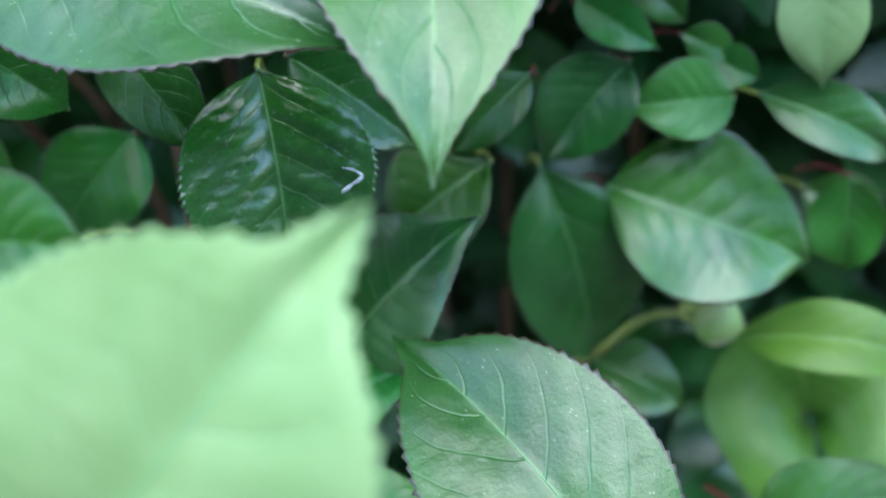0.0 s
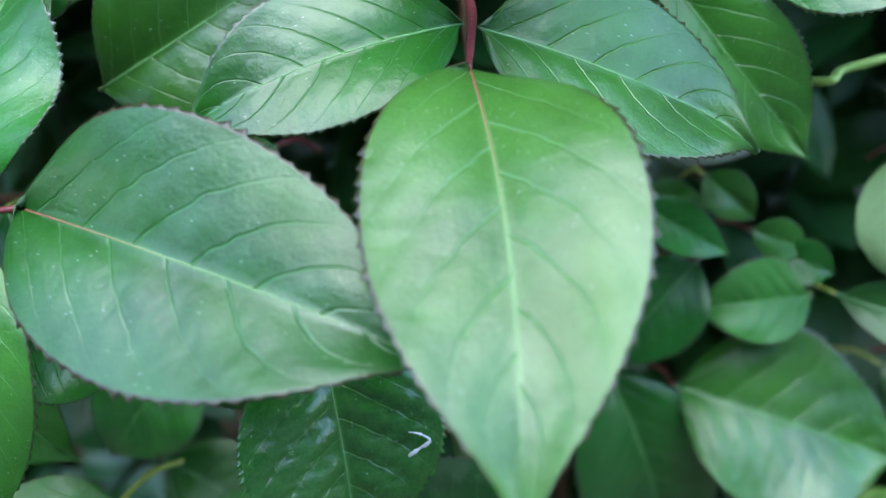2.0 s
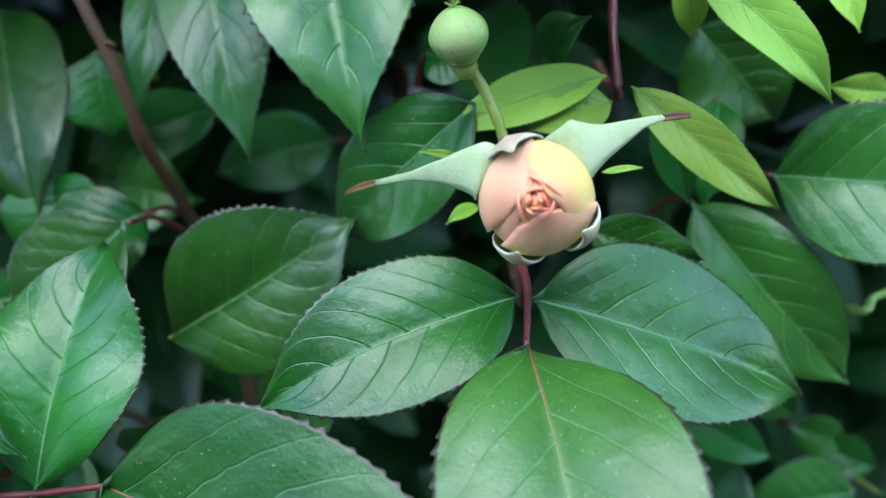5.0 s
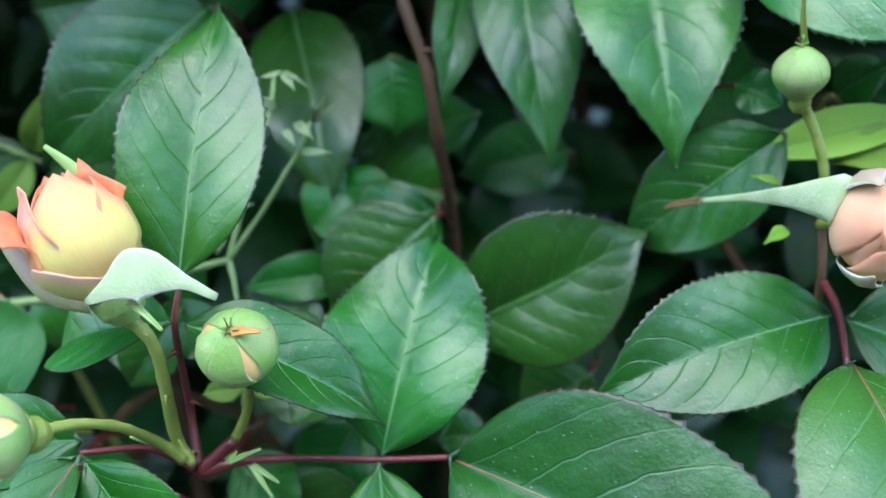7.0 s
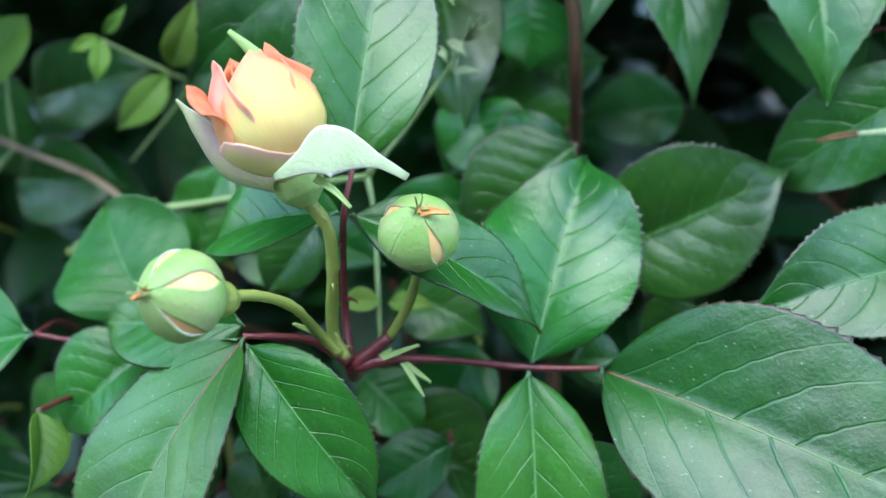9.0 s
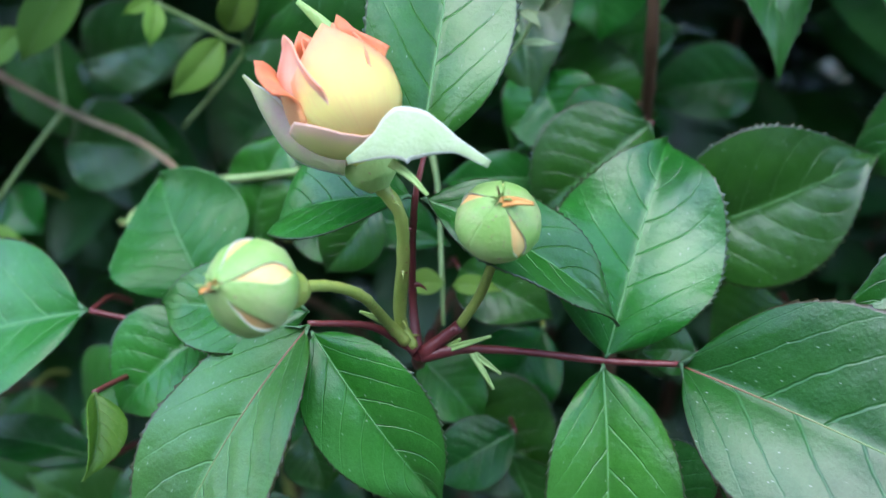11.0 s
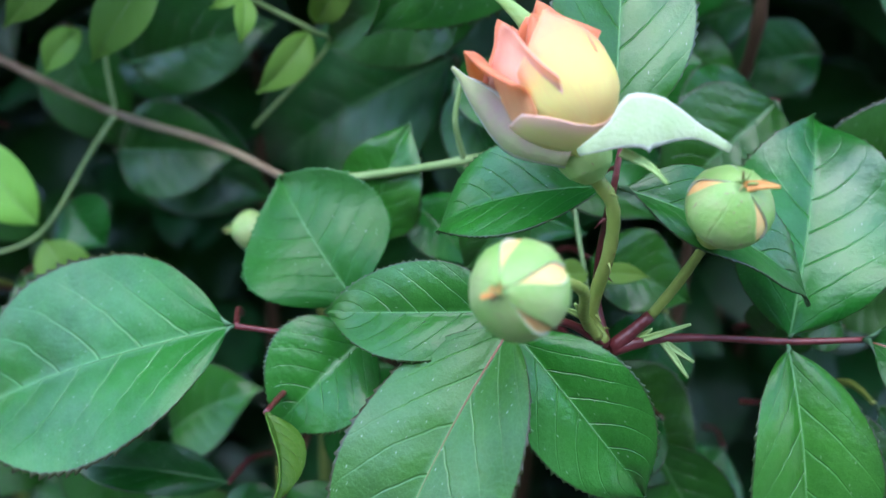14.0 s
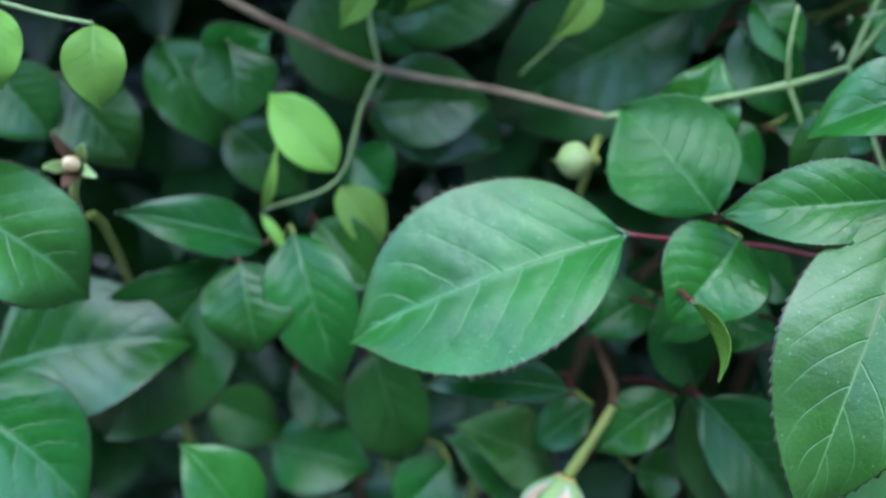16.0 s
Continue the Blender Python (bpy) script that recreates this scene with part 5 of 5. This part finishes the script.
leaf(left, (-0.0384, 0.1000, 0.6168), (-0.0248, 0.1000, 0.6104), 0.0126, (0.3201, -0.6646, 0.6751), 0.1, 0.2, leaf_old)
leaf(left, (-0.0199, 0.1100, 0.6527), (-0.0091, 0.1000, 0.6527), 0.0149, (-0.4341, -0.4654, 0.7713), 0.1, 0.2, leaf_old)
leaf(left, (-0.0240, 0.1050, 0.6657), (-0.0378, 0.1000, 0.6523), 0.0141, (-0.3138, -0.7391, 0.5961), 0.1, 0.2, leaf_old)
leaf(left, (0.0109, 0.1050, 0.6628), (0.0359, 0.1000, 0.6460), 0.0242, (0.2100, -0.8079, 0.5507), 0.1, 0.2, leaf_old)
leaf(left, (-0.0762, 0.1200, 0.6361), (-0.0547, 0.1150, 0.6527), 0.0204, (-0.5747, -0.5892, 0.5680), 0.1, 0.2, leaf_old)
leaf(left, (-0.1281, 0.1200, 0.6656), (-0.1247, 0.1100, 0.6476), 0.0208, (0.2137, -0.8362, 0.5050), 0.1, 0.2, leaf_old)
leaf(left, (-0.1306, 0.1600, 0.7029), (-0.1295, 0.1500, 0.6848), 0.0195, (0.3271, -0.8188, 0.4717), 0.1, 0.2, leaf_old)
leaf(left, (-0.0120, 0.1400, 0.7181), (-0.0030, 0.1300, 0.7047), 0.0136, (0.0448, -0.7859, 0.6167), 0.1, 0.2, leaf_old)
leaf(left, (-0.0232, 0.1300, 0.6905), (-0.0106, 0.1200, 0.6810), 0.0141, (0.0504, -0.6527, 0.7559), 0.1, 0.2, leaf_old)
leaf(left, (-0.0294, 0.0880, 0.6860), (-0.0455, 0.0780, 0.6724), 0.0209, (-0.1448, -0.7073, 0.6919), 0.15, 0.25, leaf_old)
leaf(left, (-0.0448, 0.0700, 0.6831), (-0.0423, 0.0580, 0.6745), 0.0085, (0.9000, -0.4500, 0.2000), 0.1, 0.5, leaf_yellow)
leaf(left, (0.0295, 0.0920, 0.6312), (-0.0037, 0.0850, 0.6120), 0.0212, (-0.3222, -0.5619, 0.7619), 0.1, 0.2, leaf_new)
leaf(left, (0.0496, 0.0850, 0.6250), (0.0174, 0.0780, 0.6181), 0.0173, (-0.1041, -0.4124, 0.9051), 0.1, 0.2, leaf_new)
leaf(left, (0.0255, 0.0980, 0.6548), (0.0418, 0.0900, 0.6305), 0.0197, (-0.0919, -0.9625, 0.2553), 0.1, 0.2, leaf_old)
leaf(left, (-0.0583, 0.1050, 0.6159), (-0.0814, 0.1000, 0.6331), 0.0180, (0.5515, -0.6175, 0.5608), 0.1, 0.2, leaf_new)
leaf(left, (-0.0799, 0.1150, 0.6086), (-0.0944, 0.1100, 0.5972), 0.0157, (-0.2021, -0.7769, 0.5963), 0.1, 0.2, leaf_old)
leaf(left, (-0.0283, 0.1000, 0.6385), (-0.0112, 0.0900, 0.6087), 0.0198, (-0.0598, -0.9563, 0.2862), 0.1, 0.2, leaf_new)
# vine leaves
leaf(vine, (-0.1059, 0.1410, 0.6768), (-0.1213, 0.1530, 0.6926), 0.0133, (-0.0860, -0.8318, 0.5484), 0.15, 0.2, vine_leaf)
leaf(vine, (-0.1056, 0.1410, 0.6733), (-0.0966, 0.1380, 0.6572), 0.0120, (0.1000, -0.7000, 0.7000), 0.15, 0.2, vine_leaf)
leaf(vine, (-0.1237, 0.1430, 0.6668), (-0.1196, 0.1400, 0.6839), 0.0027, (-0.0996, -0.9839, -0.1482), 0.15, 0.2, vine_leaf)
leaf(vine, (-0.1243, 0.1430, 0.6656), (-0.1171, 0.1370, 0.6556), 0.0027, (0.0507, -0.8399, 0.5403), 0.15, 0.2, vine_leaf)
leaf(vine, (-0.1513, 0.1170, 0.7202), (-0.1512, 0.1120, 0.7045), 0.0113, (0.1212, -0.9460, 0.3007), 0.15, 0.2, vine_leaf)
leaf(vine, (-0.1688, 0.1180, 0.7232), (-0.1691, 0.1130, 0.7085), 0.0113, (0.0981, -0.9426, 0.3191), 0.15, 0.2, vine_leaf)
leaf(vine, (-0.0963, 0.1600, 0.7159), (-0.1041, 0.1550, 0.7073), 0.0073, (0.0477, -0.8807, 0.4713), 0.15, 0.2, vine_leaf)
leaf(vine, (-0.0450, 0.1520, 0.7192), (-0.0561, 0.1450, 0.7074), 0.0081, (0.2918, -0.9176, 0.2697), 0.15, 0.2, vine_leaf)
leaf(vine, (-0.0443, 0.1520, 0.7206), (-0.0363, 0.1500, 0.7371), 0.0079, (0.1065, -0.9796, -0.1703), 0.15, 0.2, vine_leaf)
leaf(vine, (-0.0576, 0.1470, 0.7278), (-0.0581, 0.1420, 0.7197), 0.0046, (0.3602, -0.8005, 0.4789), 0.15, 0.2, vine_leaf)
leaf(vine, (-0.0581, 0.1470, 0.7285), (-0.0642, 0.1440, 0.7258), 0.0030, (0.3269, -0.9056, 0.2704), 0.15, 0.2, vine_leaf)
leaf(vine, (-0.0570, 0.1470, 0.7293), (-0.0511, 0.1470, 0.7355), 0.0028, (0.0549, -0.9972, -0.0517), 0.15, 0.2, vine_leaf)
leaf(vine, (-0.0780, 0.1550, 0.7308), (-0.0900, 0.1450, 0.7136), 0.0108, (0.2591, -0.9027, 0.3435), 0.15, 0.2, vine_leaf)
leaf(vine, (-0.0974, 0.1550, 0.7310), (-0.1065, 0.1450, 0.7209), 0.0087, (0.4238, -0.8047, 0.4157), 0.15, 0.2, vine_leaf)
leaf(vine, (0.0248, 0.1280, 0.7357), (0.0284, 0.1240, 0.7421), 0.0013, (-0.0805, -0.8648, -0.4956), 0.15, 0.2, vine_tip, small=True)
leaf(vine, (0.0248, 0.1280, 0.7357), (0.0300, 0.1240, 0.7403), 0.0012, (-0.4465, -0.8603, -0.2461), 0.15, 0.2, vine_tip, small=True)
leaf(vine, (0.0248, 0.1280, 0.7357), (0.0260, 0.1240, 0.7412), 0.0010, (0.3051, -0.7310, -0.6104), 0.15, 0.2, vine_tip, small=True)
leaf(vine, (0.0219, 0.1280, 0.7295), (0.0288, 0.1240, 0.7309), 0.0015, (-0.5222, -0.7663, 0.3743), 0.15, 0.2, vine_tip, small=True)
leaf(vine, (0.0213, 0.1280, 0.7355), (0.0255, 0.1240, 0.7337), 0.0021, (-0.2206, -0.5791, 0.7849), 0.15, 0.2, vine_tip, small=True)
leaf(vine, (0.0191, 0.1280, 0.7341), (0.0218, 0.1240, 0.7325), 0.0017, (-0.1022, -0.4236, 0.9001), 0.15, 0.2, vine_tip, small=True)
leaf(vine, (0.0181, 0.1280, 0.7388), (0.0135, 0.1240, 0.7421), 0.0023, (0.7017, -0.6987, 0.1399), 0.15, 0.2, vine_tip, small=True)
leaf(vine, (0.0202, 0.1280, 0.7458), (0.0228, 0.1240, 0.7436), 0.0021, (-0.0158, -0.4907, 0.8712), 0.15, 0.2, vine_tip, small=True)
leaf(vine, (0.0204, 0.1280, 0.7460), (0.0253, 0.1240, 0.7444), 0.0009, (-0.3056, -0.6496, 0.6962), 0.15, 0.2, vine_tip, small=True)
leaf(vine, (0.0201, 0.1280, 0.7460), (0.0165, 0.1240, 0.7460), 0.0009, (0.7091, -0.6214, 0.3331), 0.15, 0.2, vine_tip, small=True)
leaf(vine, (0.0083, 0.1280, 0.7175), (0.0121, 0.1240, 0.7200), 0.0010, (-0.7403, -0.6686, 0.0704), 0.15, 0.2, vine_tip, small=True)
leaf(vine, (0.0050, 0.1280, 0.7160), (0.0030, 0.1240, 0.7187), 0.0011, (0.9085, -0.4103, 0.0791), 0.15, 0.2, vine_tip, small=True)
leaf(vine, (0.0043, 0.1280, 0.7119), (0.0009, 0.1240, 0.7114), 0.0010, (0.6400, -0.5915, 0.4904), 0.15, 0.2, vine_tip, small=True)
leaf(vine, (0.0042, 0.1280, 0.7116), (0.0033, 0.1240, 0.7089), 0.0010, (0.4837, -0.5569, 0.6752), 0.15, 0.2, vine_tip, small=True)
leaf(vine, (0.0113, 0.1280, 0.7255), (0.0134, 0.1240, 0.7297), 0.0009, (0.1115, -0.6882, -0.7169), 0.15, 0.2, vine_tip, small=True)
leaf(vine, (0.0107, 0.1280, 0.7224), (0.0138, 0.1240, 0.7254), 0.0009, (-0.5612, -0.7317, -0.3869), 0.15, 0.2, vine_tip, small=True)
leaf(vine, (0.0106, 0.1050, 0.6888), (0.0027, 0.1030, 0.6887), 0.0051, (0.1634, -0.6525, 0.7399), 0.15, 0.2, vine_leaf)
leaf(vine, (0.0122, 0.1050, 0.6884), (0.0217, 0.1030, 0.6894), 0.0039, (-0.2141, -0.6644, 0.7161), 0.15, 0.2, vine_leaf)
tube("leaf_stalk", left, [(-0.0523, 0.087, 0.6879), (-0.0418, 0.088, 0.6857), (-0.028, 0.09, 0.6833), (-0.0113, 0.09, 0.6795), (0.0087, 0.088, 0.6713), (0.01, 0.12, 0.64)], [0.0005, 0.0006, 0.0006, 0.0007, 0.0008, 0.0009], stem_red, "dark red leaf stalk")
for k, line in enumerate(([(0.0999, 0.0741, 0.6415), (0.1025, 0.0734, 0.6418), (0.105, 0.0734, 0.6432), (0.1072, 0.0733, 0.6449), (0.1095, 0.0734, 0.6468)], [(0.1061, 0.0744, 0.6483), (0.1082, 0.0738, 0.6482), (0.1097, 0.0735, 0.6470), (0.1086, 0.0733, 0.6456)])):
    tube("spittle", lower, line, [0.0001, 0.00025, 0.00015, 0.0003, 0.0001], wet_film, "glistening wet thread", sides=7, knobs=0.3)
tube("stem", right, [(0.175, 0.20, 0.66), (0.1847, 0.128, 0.6823), (0.1909, 0.128, 0.6841), (0.2022, 0.130, 0.6856)], [0.001, 0.0009, 0.0009, 0.0008], stem_lime)

# ---- leaves deep in the bush, their shade partly put into a darker green ----
def foliage():
    rng = np.random.default_rng(11)
    rows, cols = 8, 5
    v = np.linspace(0, 1, rows)
    u = np.linspace(-1, 1, cols)
    shape = v**0.5 * (1 - v) ** 0.75
    shape /= shape.max()
    gx = u[None] * shape[:, None] * 0.5
    gy = v[:, None] + 0 * u[None]
    gz = 0.3 * v[:, None] * (1 - v[:, None]) + 0.18 * np.abs(gx)
    flat = np.stack([gx, gy, gz], 2).reshape(-1, 3)
    uv1 = np.stack([(u[None] * 0.5 + 0.5 + 0 * gy).ravel(), gy.ravel()], 1)
    i = np.arange(rows * cols).reshape(rows, cols)
    quad = np.stack([i[:-1, :-1].ravel(), i[:-1, 1:].ravel(), i[1:, 1:].ravel(), i[1:, :-1].ravel()], 1)
    verts, faces, uvs = [], [], []
    count = 0
    while count < 14500:
        at = np.array([rng.uniform(-0.62, 0.68), rng.uniform(0.12, 0.75), rng.uniform(0.12, 1.22)])
        if at[2] < 0.795 - 0.055 * (at[0] < -0.05) and at[1] < 0.2 + 0.05 * (at[0] < -0.06) + 0.03 * rng.random() + 0.25 * max(0, 0.78 - at[2]) * (at[2] > 0.4):
            continue
        if abs(at[0] - 0.245) < 0.03 and abs(at[2] - 0.71) < 0.05:
            continue
        if ((at[0] - 0.03) / 0.66) ** 2 + ((at[1] - 0.44) / 0.3) ** 2 + ((at[2] - 0.55) / 0.66) ** 4 > 1.0 + 0.15 * rng.random():
            continue
        long = rng.uniform(0.035, 0.06)
        wide = long * rng.uniform(0.55, 0.7)
        up = np.array([rng.normal(0, 0.5), rng.normal(-0.3, 0.35), rng.normal(0.85, 0.3)])
        up /= np.linalg.norm(up)
        along = np.cross(up, rng.standard_normal(3))
        along /= np.linalg.norm(along)
        if along[2] > 0.3:
            along = -along
        across = np.cross(along, up)
        p = at + flat[:, :1] * wide * across + flat[:, 1:2] * long * along + flat[:, 2:] * long * up
        verts.append(p)
        uvs.append(uv1)
        faces.append(quad + count * rows * cols)
        count += 1
    return mesh_of("rose_foliage", np.concatenate(verts), np.concatenate(faces), [leaf_inner_shade], None, np.concatenate(uvs))


tagged(new("rose_foliage", foliage()), "dense rose leaves deep inside the bush, green darkened to stand in for shade", "foliage", kind="stuff")


# ---- a young leaf rolled into a funnel ----
def funnel_leaf(parent, at, facing, radius):
    rows, cols = 26, 48
    m = frame_of(at, facing, (-0.3, 0.2, 1.0))
    r = np.linspace(0.06, 1, rows)[:, None]
    ang = np.linspace(radians(-172), radians(172), cols)[None]
    rim = 1 + 0.1 * np.cos(2 * ang + 0.6) + 0.03 * np.cos(5 * ang)
    x = np.sin(ang) * r * rim * radius
    y = np.cos(ang) * r * rim * radius * 0.95
    z = -radius * 0.8 * np.exp(-r / 0.3) - 0.25 * radius * r**2 + 0.05 * radius * np.sin(3 * ang + 1) * r
    verts, faces, slots, uvs = sheet(np.stack([x, y, z + 0 * ang], 2), 0.0003)
    part("leaflet", mesh_of("leaflet", verts, faces, [leaf_yellow, leaf_yellow], slots, uvs), parent, m, "olive-green leaf rolled into a funnel")


funnel_leaf(right, (0.2335, 0.130, 0.5184), (-0.3, -0.62, 0.72), 0.033)
